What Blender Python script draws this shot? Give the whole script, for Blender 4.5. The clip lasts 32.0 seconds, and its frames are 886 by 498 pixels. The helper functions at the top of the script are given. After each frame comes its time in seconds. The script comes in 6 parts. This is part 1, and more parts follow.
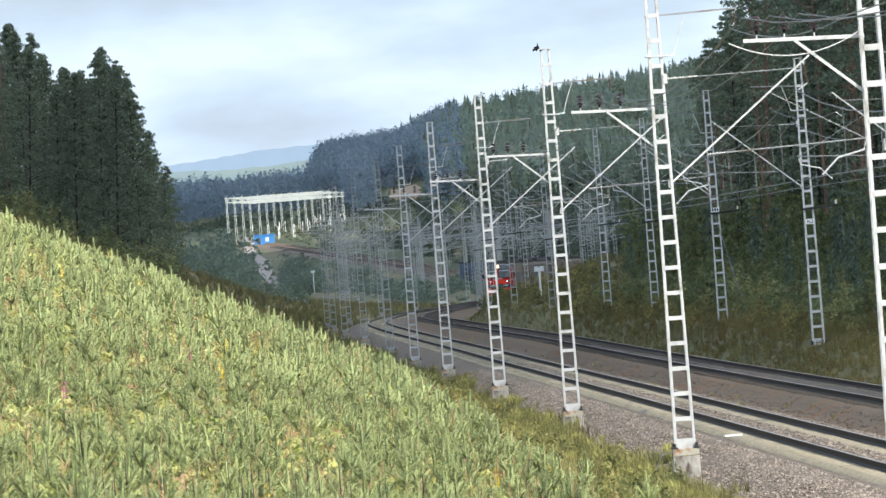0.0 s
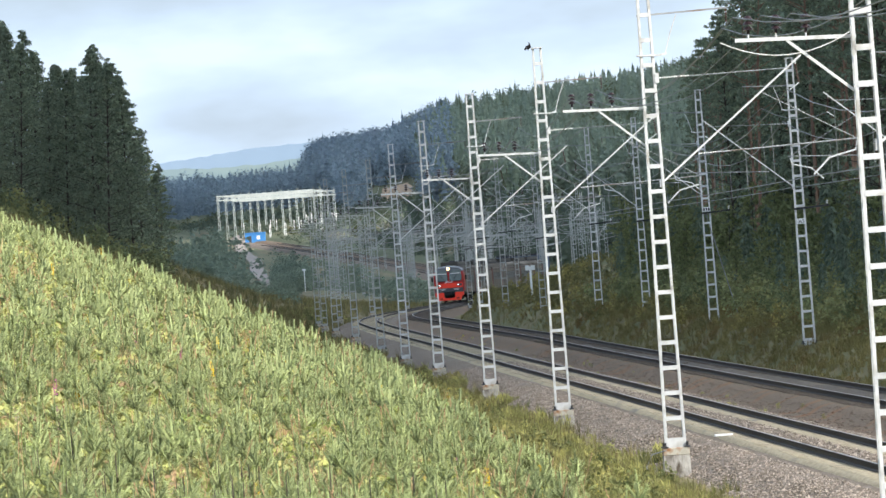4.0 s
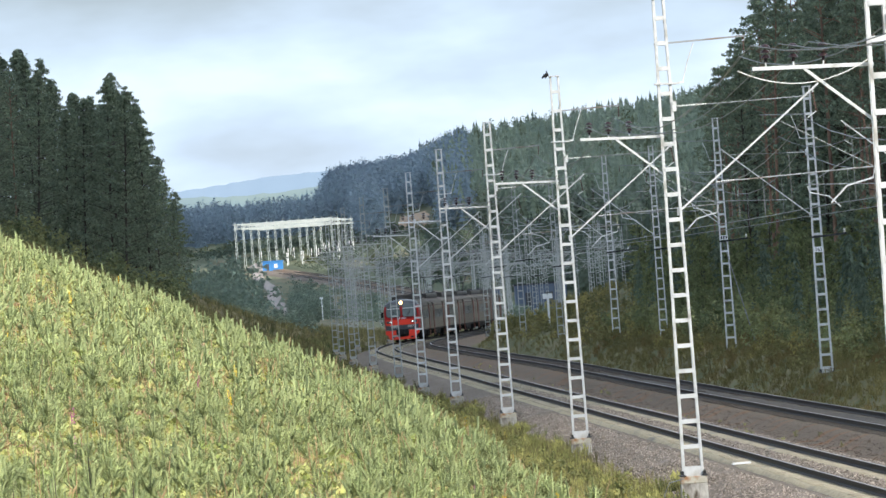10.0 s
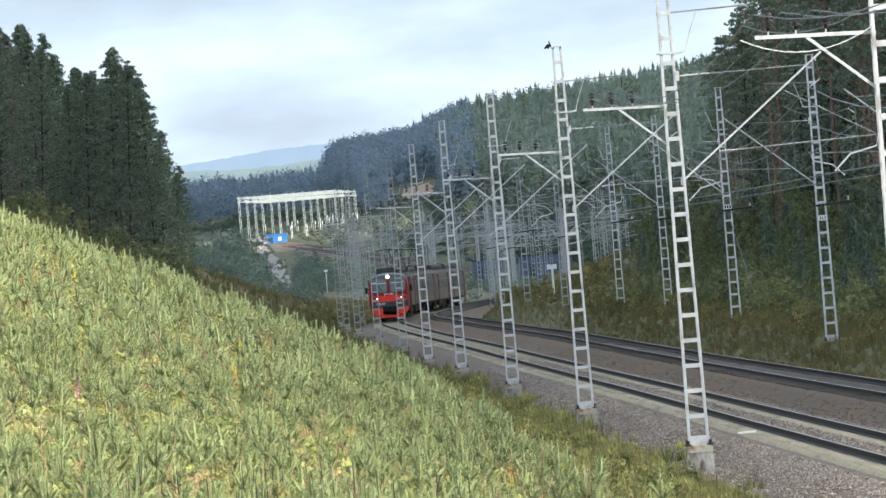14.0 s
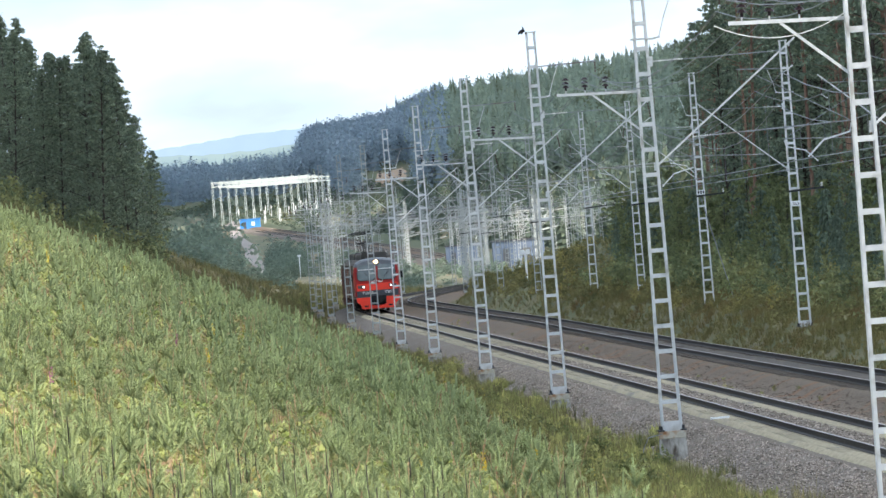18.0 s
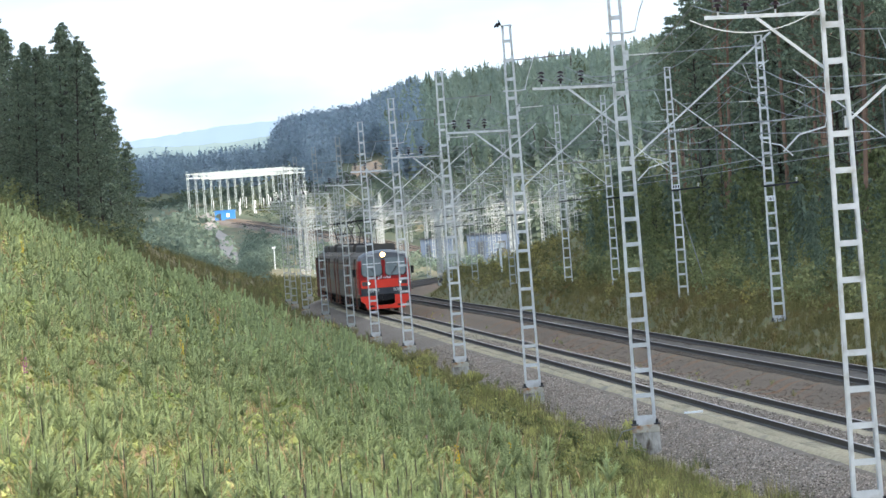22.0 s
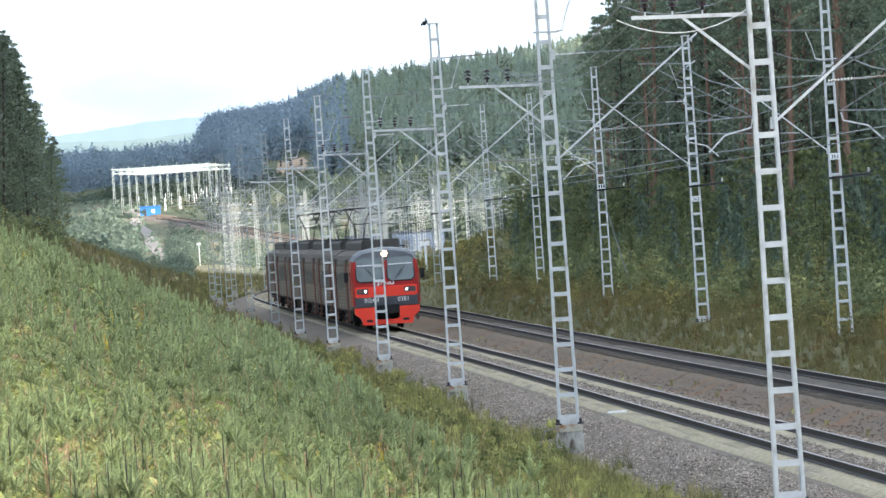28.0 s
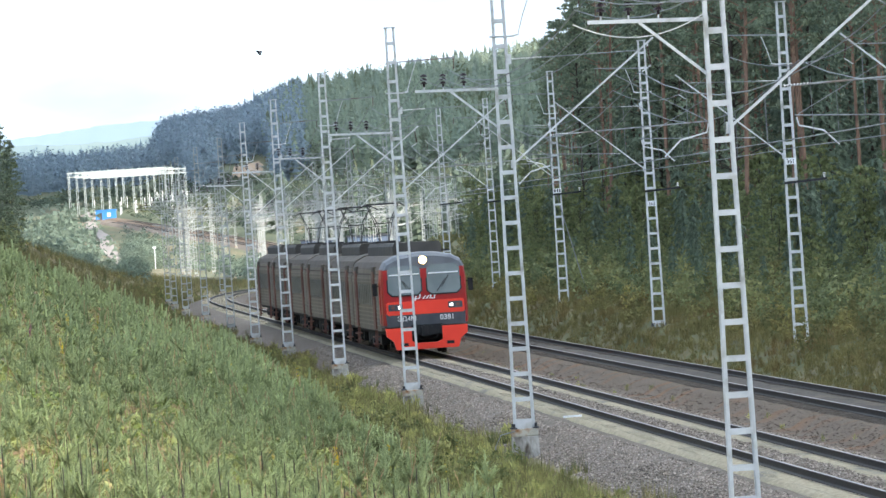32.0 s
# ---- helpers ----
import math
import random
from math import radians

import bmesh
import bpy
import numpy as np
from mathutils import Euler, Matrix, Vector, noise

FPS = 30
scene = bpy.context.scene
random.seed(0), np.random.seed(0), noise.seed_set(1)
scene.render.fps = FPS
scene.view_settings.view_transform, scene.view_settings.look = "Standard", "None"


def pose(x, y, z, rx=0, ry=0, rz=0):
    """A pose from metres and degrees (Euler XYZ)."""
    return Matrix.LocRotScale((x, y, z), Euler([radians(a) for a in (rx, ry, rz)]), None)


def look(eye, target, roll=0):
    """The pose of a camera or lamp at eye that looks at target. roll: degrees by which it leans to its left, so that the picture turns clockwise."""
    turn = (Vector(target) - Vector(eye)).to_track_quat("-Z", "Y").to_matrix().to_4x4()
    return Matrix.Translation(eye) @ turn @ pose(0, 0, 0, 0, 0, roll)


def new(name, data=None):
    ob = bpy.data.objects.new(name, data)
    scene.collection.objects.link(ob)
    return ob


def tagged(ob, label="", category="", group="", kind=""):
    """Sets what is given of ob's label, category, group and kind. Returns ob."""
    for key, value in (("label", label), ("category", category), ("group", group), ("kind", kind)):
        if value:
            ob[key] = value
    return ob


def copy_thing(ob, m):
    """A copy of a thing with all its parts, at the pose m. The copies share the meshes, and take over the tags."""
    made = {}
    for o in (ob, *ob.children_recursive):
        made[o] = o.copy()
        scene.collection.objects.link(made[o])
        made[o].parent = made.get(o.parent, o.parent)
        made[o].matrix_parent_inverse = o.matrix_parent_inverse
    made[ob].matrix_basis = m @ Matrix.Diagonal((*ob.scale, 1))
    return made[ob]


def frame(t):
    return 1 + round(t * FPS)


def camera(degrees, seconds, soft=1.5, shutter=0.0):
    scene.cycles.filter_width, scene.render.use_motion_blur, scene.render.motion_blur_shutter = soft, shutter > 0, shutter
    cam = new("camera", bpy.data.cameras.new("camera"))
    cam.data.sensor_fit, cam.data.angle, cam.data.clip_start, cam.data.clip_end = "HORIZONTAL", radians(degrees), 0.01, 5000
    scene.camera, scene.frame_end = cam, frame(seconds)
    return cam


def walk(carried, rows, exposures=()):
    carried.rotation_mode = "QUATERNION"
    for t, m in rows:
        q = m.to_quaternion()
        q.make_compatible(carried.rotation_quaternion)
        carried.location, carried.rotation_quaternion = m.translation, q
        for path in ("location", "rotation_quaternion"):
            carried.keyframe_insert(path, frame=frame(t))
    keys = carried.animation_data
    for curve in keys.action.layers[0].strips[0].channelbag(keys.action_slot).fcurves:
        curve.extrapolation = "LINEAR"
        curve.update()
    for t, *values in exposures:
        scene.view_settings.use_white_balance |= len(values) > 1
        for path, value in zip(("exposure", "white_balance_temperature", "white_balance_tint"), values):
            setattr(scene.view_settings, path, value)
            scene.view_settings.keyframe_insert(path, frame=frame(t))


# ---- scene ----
from functools import lru_cache

SEED = random.Random(7)

# Hand-held long lens, standing on the hillside above the line.
cam = camera(8.153, 32.0, soft=1.5)
EYE = 4.9
ROWS = [  # seconds, yaw, pitch, roll
    (0, 0.0042, 0.1673, 4.41),
    (0.5, -0.0080, 0.1524, 4.26),
    (1, -0.0031, 0.1736, 4.03),
    (1.5, 0.0020, 0.1781, 4.07),
    (2, -0.0561, 0.1974, 4.03),
    (2.5, -0.1250, 0.2387, 4.22),
    (3, -0.1090, 0.2804, 4.31),
    (3.5, -0.0957, 0.2013, 4.27),
    (5.5, -0.0755, 0.1096, 4.05),
    (6, -0.0865, 0.1543, 3.95),
    (6.5, -0.0634, 0.1775, 4.07),
    (7, -0.0525, 0.1946, 4.15),
    (7.5, -0.0523, 0.2128, 4.24),
    (8, 0.0029, 0.2606, 4.09),
    (8.5, 0.0124, 0.2732, 4.01),
    (9, 0.0445, 0.3881, 4.15),
    (9.5, 0.0615, 0.4735, 4.20),
    (10, 0.0834, 0.4212, 4.24),
    (10.5, 0.1143, 0.3600, 4.34),
    (11, 0.1190, 0.2877, 4.70),
    (11.5, 0.1726, 0.1990, 4.81),
    (12, 0.2291, 0.1875, 4.72),
    (12.5, 0.2293, 0.1971, 4.59),
    (13, 0.1584, 0.1674, 4.49),
    (13.5, 0.1213, 0.1749, 4.54),
    (14, 0.1228, 0.1620, 4.71),
    (14.5, 0.0812, 0.1567, 4.76),
    (16.5, -0.0408, 0.1284, 4.84),
    (17, -0.0703, 0.0865, 4.94),
    (17.5, -0.1052, 0.0223, 4.78),
    (18, -0.1241, 0.0056, 4.63),
    (18.5, -0.1134, -0.0214, 4.53),
    (19, -0.0752, 0.0110, 4.37),
    (19.5, -0.0310, 0.0412, 4.26),
    (20, -0.0717, -0.0035, 4.41),
    (20.5, -0.1386, -0.0039, 4.55),
    (21, -0.1976, -0.0346, 4.48),
    (21.5, -0.2567, -0.0520, 4.43),
    (22, -0.3575, -0.0788, 4.29),
    (22.5, -0.4243, -0.0777, 4.14),
    (23, -0.4305, -0.0685, 3.67),
    (23.5, -0.5037, -0.0597, 3.16),
    (24, -0.5868, 0.0057, 3.10),
    (24.5, -0.6552, 0.0460, 3.35),
    (25, -0.6742, 0.0130, 3.51),
    (25.5, -0.7230, -0.0272, 3.58),
    (27.5, -0.9723, -0.1509, 3.67),
    (28, -1.0494, -0.1462, 3.79),
    (28.5, -1.0993, -0.1810, 3.80),
    (29, -1.1756, -0.1594, 3.89),
    (29.5, -1.2236, -0.1686, 3.88),
    (30, -1.2731, -0.1822, 3.86),
    (30.5, -1.3448, -0.1343, 3.84),
    (31, -1.4008, -0.1319, 3.61),
    (31.5, -1.4450, -0.1628, 3.62),
    (32, -1.4582, -0.1344, 3.69),
]
EXPOSURES = [(0.0, 0.53), (13.5, 0.58), (16.5, 0.82), (20.0, 0.95), (23.5, 1.03), (28.0, 1.10), (32.0, 1.13)]
walk(cam, [(t, pose(0, 0, EYE, 90 + pitch, roll, yaw)) for t, yaw, pitch, roll in ROWS], EXPOSURES)

# ---- light ----
SUN_AZ, SUN_EL = 132.0, 36.0  # azimuth clockwise from the viewing direction
world = bpy.data.worlds.new("world")
scene.world = world
world.use_nodes = True
wn, wl = world.node_tree.nodes, world.node_tree.links
wn.clear()
w_out = wn.new("ShaderNodeOutputWorld")
w_sky = wn.new("ShaderNodeTexSky")
w_sky.sky_type = "NISHITA"
w_sky.sun_disc = False
w_sky.sun_elevation = radians(SUN_EL)
w_sky.sun_rotation = radians(SUN_AZ)
w_bg = wn.new("ShaderNodeBackground")
w_bg.inputs[1].default_value = 0.09
w_cloud = wn.new("ShaderNodeBackground")
w_cloud.inputs[1].default_value = 0.85
w_mix = wn.new("ShaderNodeMixShader")
w_tc = wn.new("ShaderNodeTexCoord")
w_map = wn.new("ShaderNodeMapping")
w_map.inputs["Scale"].default_value = (16, 16, 46)
w_n1 = wn.new("ShaderNodeTexNoise")
w_n1.inputs["Scale"].default_value = 1.0
w_n1.inputs["Detail"].default_value = 5
w_n1.inputs["Roughness"].default_value = 0.5
w_r1 = wn.new("ShaderNodeValToRGB")
w_r1.color_ramp.elements[0].position = 0.19
w_r1.color_ramp.elements[0].color = (0.36, 0.45, 0.58, 1)
w_r1.color_ramp.elements[1].position = 0.56
w_r1.color_ramp.elements[1].color = (0.73, 0.87, 1.03, 1)
w_e = w_r1.color_ramp.elements.new(0.45)
w_e.color = (0.60, 0.75, 0.95, 1)
w_r2 = wn.new("ShaderNodeValToRGB")
w_r2.color_ramp.elements[0].position = 0.22
w_r2.color_ramp.elements[0].color = (0.72, 0.72, 0.72, 1)
w_r2.color_ramp.elements[1].position = 0.55
w_r2.color_ramp.elements[1].color = (0.97, 0.97, 0.97, 1)
wl.new(w_tc.outputs["Generated"], w_map.inputs[0])
wl.new(w_map.outputs[0], w_n1.inputs[0])
w_sep = wn.new("ShaderNodeSeparateXYZ")
w_up = wn.new("ShaderNodeMapRange")
w_up.inputs[1].default_value, w_up.inputs[2].default_value = 0.036, 0.054
w_up.inputs[3].default_value, w_up.inputs[4].default_value = 0.03, -0.25
w_add = wn.new("ShaderNodeMath")
wl.new(w_tc.outputs["Generated"], w_sep.inputs[0])
wl.new(w_sep.outputs[2], w_up.inputs[0])
wl.new(w_n1.outputs[0], w_add.inputs[0])
wl.new(w_up.outputs[0], w_add.inputs[1])
wl.new(w_add.outputs[0], w_r1.inputs[0])
wl.new(w_add.outputs[0], w_r2.inputs[0])
# an overcast sky is brighter towards the zenith
w_zen = wn.new("ShaderNodeMapRange")
w_zen.inputs[1].default_value, w_zen.inputs[2].default_value = 0.06, 1.0
w_zen.inputs[3].default_value, w_zen.inputs[4].default_value = 0.85, 1.85
wl.new(w_sep.outputs[2], w_zen.inputs[0])
wl.new(w_zen.outputs[0], w_cloud.inputs[1])
wl.new(w_r1.outputs[0], w_cloud.inputs[0])
wl.new(w_sky.outputs[0], w_bg.inputs[0])
wl.new(w_r2.outputs[0], w_mix.inputs[0])
wl.new(w_bg.outputs[0], w_mix.inputs[1])
wl.new(w_cloud.outputs[0], w_mix.inputs[2])
wl.new(w_mix.outputs[0], w_out.inputs[0])

sun_data = bpy.data.lights.new("sun", "SUN")
sun_data.energy, sun_data.angle, sun_data.color = 4.6, radians(2.5), (1.0, 0.94, 0.84)
sun = new("sun", sun_data)
_az, _el = radians(SUN_AZ), radians(SUN_EL)
SUN_DIR = Vector((math.sin(_az) * math.cos(_el), math.cos(_az) * math.cos(_el), math.sin(_el)))
sun.matrix_world = look(SUN_DIR * 100, (0, 0, 0))


def cloud_bank(name, label, covers, y0, y1, nx, ny):
    """A drifting cloud, high behind the eye; covers(x, y) is where its shadow lies on the ground at the start."""
    high = 420.0
    shift = SUN_DIR * (high / SUN_DIR.z)
    x0, x1 = -420.0, 700.0
    inside = {}
    for i in range(nx):
        for j in range(ny):
            x, y = x0 + (x1 - x0) * (i + 0.5) / nx, y0 + (y1 - y0) * (j + 0.5) / ny
            w = 9 * noise.noise((x * 0.02, y * 0.02, 4))
            inside[i, j] = covers(x, y, w)
    vs, fs, idx = [], [], {}

    def vert(i, j, top):
        if (i, j, top) not in idx:
            x, y = x0 + (x1 - x0) * i / nx, y0 + (y1 - y0) * j / ny
            r = noise.noise((x * 0.015, y * 0.015, 7)) * 6
            idx[i, j, top] = len(vs)
            vs.append((x + r + shift.x, y - r + shift.y, high + (22 + 3 * r if top else r * 0.5)))
        return idx[i, j, top]

    for (i, j), on in inside.items():
        if not on:
            continue
        ring4 = ((i, j), (i + 1, j), (i + 1, j + 1), (i, j + 1))
        fs.append(tuple(vert(*p, True) for p in ring4))
        fs.append(tuple(vert(*p, False) for p in ring4[::-1]))
        for (di, dj), a, b in (((0, -1), 0, 1), ((1, 0), 1, 2), ((0, 1), 2, 3), ((-1, 0), 3, 0)):
            if not inside.get((i + di, j + dj)):
                fs.append((vert(*ring4[a], False), vert(*ring4[b], False), vert(*ring4[b], True), vert(*ring4[a], True)))
    me = bpy.data.meshes.new(name)
    me.from_pydata(vs, [], fs)
    m = bpy.data.materials.new("white_cloud")
    m.use_nodes = True
    n, l = m.node_tree.nodes, m.node_tree.links
    n.remove(n["Principled BSDF"])
    thin = n.new("ShaderNodeBsdfTranslucent")
    thin.inputs[0].default_value = (0.93, 0.95, 0.97, 1)
    white = n.new("ShaderNodeBsdfDiffuse")
    white.inputs[0].default_value = (0.9, 0.92, 0.94, 1)
    both = n.new("ShaderNodeMixShader")
    both.inputs[0].default_value = 0.15
    l.new(thin.outputs[0], both.inputs[1])
    l.new(white.outputs[0], both.inputs[2])
    l.new(both.outputs[0], n["Material Output"].inputs[0])
    me.materials.append(m)
    return tagged(new(name, me), label, "cloud", kind="structure")


cloud = cloud_bank("cloud", "white cloud drifting over the slope and the line",
                   lambda x, y, w: y < 880 + w and (y > 300 + w or 0.2 * (5 - x) + 0.029 * (250 - y) < -3.6 + 0.1 * w), -260.0, 920.0, 100, 90)
cloud_far = cloud_bank("cloud", "broad white cloud bank drifting off the valley",
                       lambda x, y, w: y > 880 + w and (x < 45 + 0.04 * (y - 1000) + w or 2120 < y < 2900 + 8 * w) and not 1800 + 4 * w < y < 2120 + 3 * w, 840.0, 3700.0, 90, 150)


# ---- materials ----
def mat(name, c1, c2, scale=6.0, rough=0.7, metal=0.0, bump=0.0, bscale=40.0, c3=None, scale3=0.6, amount3=0.5,
        coords="Object", spec=0.25, glow=None, glow_strength=0.0, random_hue=0.0, stretch=(1, 1, 1), leaf=0.0, tone=0.0, yellow=(0.5, 0.45, 0.15)):
    """Two-scale procedural surface: grain between c1 and c2, stains of c3, fine relief."""
    m = bpy.data.materials.new(name)
    m.use_nodes = True
    n, l = m.node_tree.nodes, m.node_tree.links
    b = n["Principled BSDF"]
    b.inputs["Roughness"].default_value = rough
    b.inputs["Metallic"].default_value = metal
    b.inputs["Specular IOR Level"].default_value = spec
    if coords == "World":
        src = n.new("ShaderNodeNewGeometry").outputs["Position"]
    else:
        src = n.new("ShaderNodeTexCoord").outputs["Object"]
    mp = n.new("ShaderNodeMapping")
    mp.inputs["Scale"].default_value = stretch
    l.new(src, mp.inputs[0])
    src = mp.outputs[0]

    def noise_tex(s, detail):
        t = n.new("ShaderNodeTexNoise")
        t.inputs["Scale"].default_value = s
        t.inputs["Detail"].default_value = detail
        l.new(src, t.inputs["Vector"])
        return t.outputs[0]

    def mix(f, a, b2, sharp=None):
        x = n.new("ShaderNodeMix")
        x.data_type = "RGBA"
        if sharp:
            r = n.new("ShaderNodeMapRange")
            r.inputs[1].default_value, r.inputs[2].default_value = sharp
            l.new(f, r.inputs[0])
            f = r.outputs[0]
        l.new(f, x.inputs[0])
        for k, v in ((6, a), (7, b2)):
            if isinstance(v, tuple):
                x.inputs[k].default_value = (*v, 1)
            else:
                l.new(v, x.inputs[k])
        return x.outputs[2]

    col = mix(noise_tex(scale, 4), c1, c2, (0.3, 0.7))
    if c3:
        lo = 0.68 - 0.3 * amount3
        col = mix(noise_tex(scale3, 3), col, c3, (lo, lo + 0.16))
    if random_hue:
        g = n.new("ShaderNodeNewGeometry").outputs["Random Per Island"]
        hsv = n.new("ShaderNodeHueSaturation")
        r1 = n.new("ShaderNodeMapRange")
        r1.inputs[3].default_value, r1.inputs[4].default_value = 1 - random_hue, 1 + random_hue
        l.new(g, r1.inputs[0])
        l.new(r1.outputs[0], hsv.inputs["Value"])
        l.new(col, hsv.inputs["Color"])
        col = hsv.outputs[0]
    if tone:
        a = n.new("ShaderNodeAttribute")
        a.attribute_name = "tone"
        far = n.new("ShaderNodeMapRange")
        far.inputs[1].default_value, far.inputs[2].default_value, far.inputs[4].default_value = 0.55, 1.0, 0.5
        l.new(a.outputs["Fac"], far.inputs[0])
        col = mix(far.outputs[0], col, yellow)
        hsv = n.new("ShaderNodeHueSaturation")
        r1 = n.new("ShaderNodeMapRange")
        r1.inputs[3].default_value, r1.inputs[4].default_value = 1 - tone, 1 + tone
        l.new(a.outputs["Fac"], r1.inputs[0])
        l.new(r1.outputs[0], hsv.inputs["Value"])
        l.new(col, hsv.inputs["Color"])
        col = hsv.outputs[0]
    l.new(col, b.inputs["Base Color"])
    if leaf:
        thin = n.new("ShaderNodeBsdfTranslucent")
        l.new(col, thin.inputs[0])
        both = n.new("ShaderNodeMixShader")
        both.inputs[0].default_value = leaf
        l.new(b.outputs[0], both.inputs[1])
        l.new(thin.outputs[0], both.inputs[2])
        l.new(both.outputs[0], n["Material Output"].inputs[0])
    if bump:
        bp = n.new("ShaderNodeBump")
        bp.inputs["Strength"].default_value = bump
        bp.inputs["Distance"].default_value = 0.02
        l.new(noise_tex(bscale, 4), bp.inputs["Height"])
        l.new(bp.outputs[0], b.inputs["Normal"])
    if glow:
        b.inputs["Emission Color"].default_value = (*glow, 1)
        b.inputs["Emission Strength"].default_value = glow_strength
    return m


M_GALV = mat("galvanised_steel", (0.56, 0.57, 0.57), (0.68, 0.69, 0.69), 5, 0.6, 0.1, 0.1, 60, (0.40, 0.39, 0.36), 2.2, 0.45)
M_GALV2 = mat("weathered_galvanised_steel", (0.36, 0.375, 0.365), (0.48, 0.495, 0.48), 3, 0.65, 0.2, 0.1, 60, (0.30, 0.28, 0.26), 1.2, 0.4)
M_CONC = mat("old_concrete", (0.26, 0.24, 0.215), (0.60, 0.575, 0.53), 7, 0.9, 0, 0.6, 30, (0.10, 0.082, 0.065), 4.5, 0.85, stretch=(1, 1, 0.4))
M_FINES = mat("beige_fouled_gravel", (0.27, 0.225, 0.155), (0.40, 0.345, 0.245), 7, 0.95, 0, 0.7, 18, (0.20, 0.18, 0.15), 0.7, 0.5, coords="World", stretch=(1.6, 0.35, 1), spec=0.06)
M_FINES2 = mat("dark_fouled_gravel", (0.07, 0.062, 0.055), (0.115, 0.10, 0.087), 4, 0.95, 0, 0.7, 18, (0.14, 0.115, 0.09), 0.5, 0.4, coords="World", stretch=(1.6, 0.35, 1), spec=0.06)
M_CAPC = mat("cream_grout", (0.42, 0.39, 0.32), (0.55, 0.52, 0.44), 5, 0.9, 0, 0.4, 40, (0.30, 0.15, 0.07), 3.5, 0.8)
M_SLEEPER = mat("pale_concrete_sleeper", (0.30, 0.26, 0.19), (0.40, 0.35, 0.255), 6, 0.9, 0, 0.3, 60, (0.22, 0.19, 0.15), 0.8, 0.4, coords="World", spec=0.06)
M_SLEEPER2 = mat("tarred_wood_sleeper", (0.075, 0.06, 0.05), (0.13, 0.11, 0.09), 6, 0.9, 0, 0.3, 60, (0.2, 0.17, 0.14), 0.8, 0.3, coords="World", spec=0.06)
M_RAIL = mat("rusty_rail_steel", (0.028, 0.023, 0.021), (0.05, 0.04, 0.036), 10, 0.7, 0.2, 0.2, 60)
M_RAILTOP = mat("worn_rail_head", (0.16, 0.15, 0.15), (0.24, 0.23, 0.23), 10, 0.4, 0.7)
M_BALLAST = mat("grey_gravel", (0.095, 0.078, 0.063), (0.225, 0.186, 0.152), 14, 0.95, 0, 1.0, 14, (0.20, 0.17, 0.15), 0.35, 0.5, coords="World", spec=0.06)
M_BALLAST2 = mat("brown_stained_gravel", (0.105, 0.082, 0.064), (0.185, 0.147, 0.114), 11, 0.95, 0, 1.0, 14, (0.185, 0.112, 0.07), 0.45, 0.55, coords="World", spec=0.06)
M_STONE = mat("gravel_stone", (0.185, 0.152, 0.124), (0.34, 0.285, 0.236), 5, 0.9, 0, 0.2, 60, coords="World", random_hue=0.6, spec=0.06)
# Blue-green aerial haze is mixed into the hills' base colour.
M_HILL = mat("haze_tinted_forested_hills", (0.16, 0.22, 0.235), (0.21, 0.27, 0.27), 0.006, 0.9, coords="World", c3=(0.25, 0.30, 0.25), scale3=0.003)
M_INSUL = mat("brown_glazed_porcelain", (0.02, 0.012, 0.014), (0.035, 0.018, 0.02), 8, 0.35)
M_INSULW = mat("white_ribbed_insulator", (0.62, 0.6, 0.58), (0.75, 0.74, 0.72), 8, 0.4)
M_INSULR = mat("rust_brown_insulator", (0.11, 0.065, 0.055), (0.16, 0.10, 0.085), 8, 0.4)
M_WIRE = mat("dull_aluminium_wire", (0.22, 0.23, 0.24), (0.30, 0.31, 0.32), 5, 0.6, 0.5)
M_TUBE = mat("dull_steel_tube", (0.26, 0.27, 0.28), (0.36, 0.37, 0.38), 3, 0.6, 0.2, 0.1, 60, (0.24, 0.2, 0.17), 1.2, 0.4)
M_DARKBAR = mat("dark_painted_steel", (0.03, 0.03, 0.032), (0.055, 0.055, 0.06), 5, 0.6, 0.2)
M_BARK = mat("dark_spruce_bark", (0.06, 0.05, 0.04), (0.10, 0.085, 0.07), 4, 0.95, 0, 0.6, 8)
M_BARKP = mat("orange_pine_bark", (0.20, 0.122, 0.088), (0.285, 0.18, 0.13), 2.5, 0.95, 0, 0.6, 8, (0.14, 0.09, 0.07), 0.5, 0.5)
M_BARKB = mat("birch_bark", (0.30, 0.28, 0.25), (0.48, 0.46, 0.42), 4, 0.9, 0, 0.3, 8, (0.08, 0.07, 0.06), 3, 0.6)
M_SPRUCE = mat("spruce_needles", (0.13, 0.18, 0.135), (0.19, 0.235, 0.165), 1.2, 0.85, random_hue=0.3, leaf=0.35)
M_PINE = mat("pine_needles", (0.165, 0.212, 0.15), (0.235, 0.275, 0.18), 1.2, 0.85, random_hue=0.3, leaf=0.35)
M_BIRCH = mat("birch_leaves", (0.17, 0.21, 0.095), (0.24, 0.26, 0.12), 1.2, 0.8, random_hue=0.3, leaf=0.4, c3=(0.26, 0.22, 0.08), scale3=0.5, amount3=0.4)
# Paler and bluer than near needles: distance haze put into the colour.
M_FARWOOD = mat("haze_paled_conifer_crowns", (0.275, 0.34, 0.285), (0.345, 0.40, 0.30), 0.05, 0.9, random_hue=0.06, leaf=0.45, coords="World", c3=(0.17, 0.20, 0.12), scale3=0.02)
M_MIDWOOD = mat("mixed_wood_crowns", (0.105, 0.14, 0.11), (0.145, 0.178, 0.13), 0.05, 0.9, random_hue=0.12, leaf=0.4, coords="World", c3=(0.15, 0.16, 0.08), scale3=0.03)
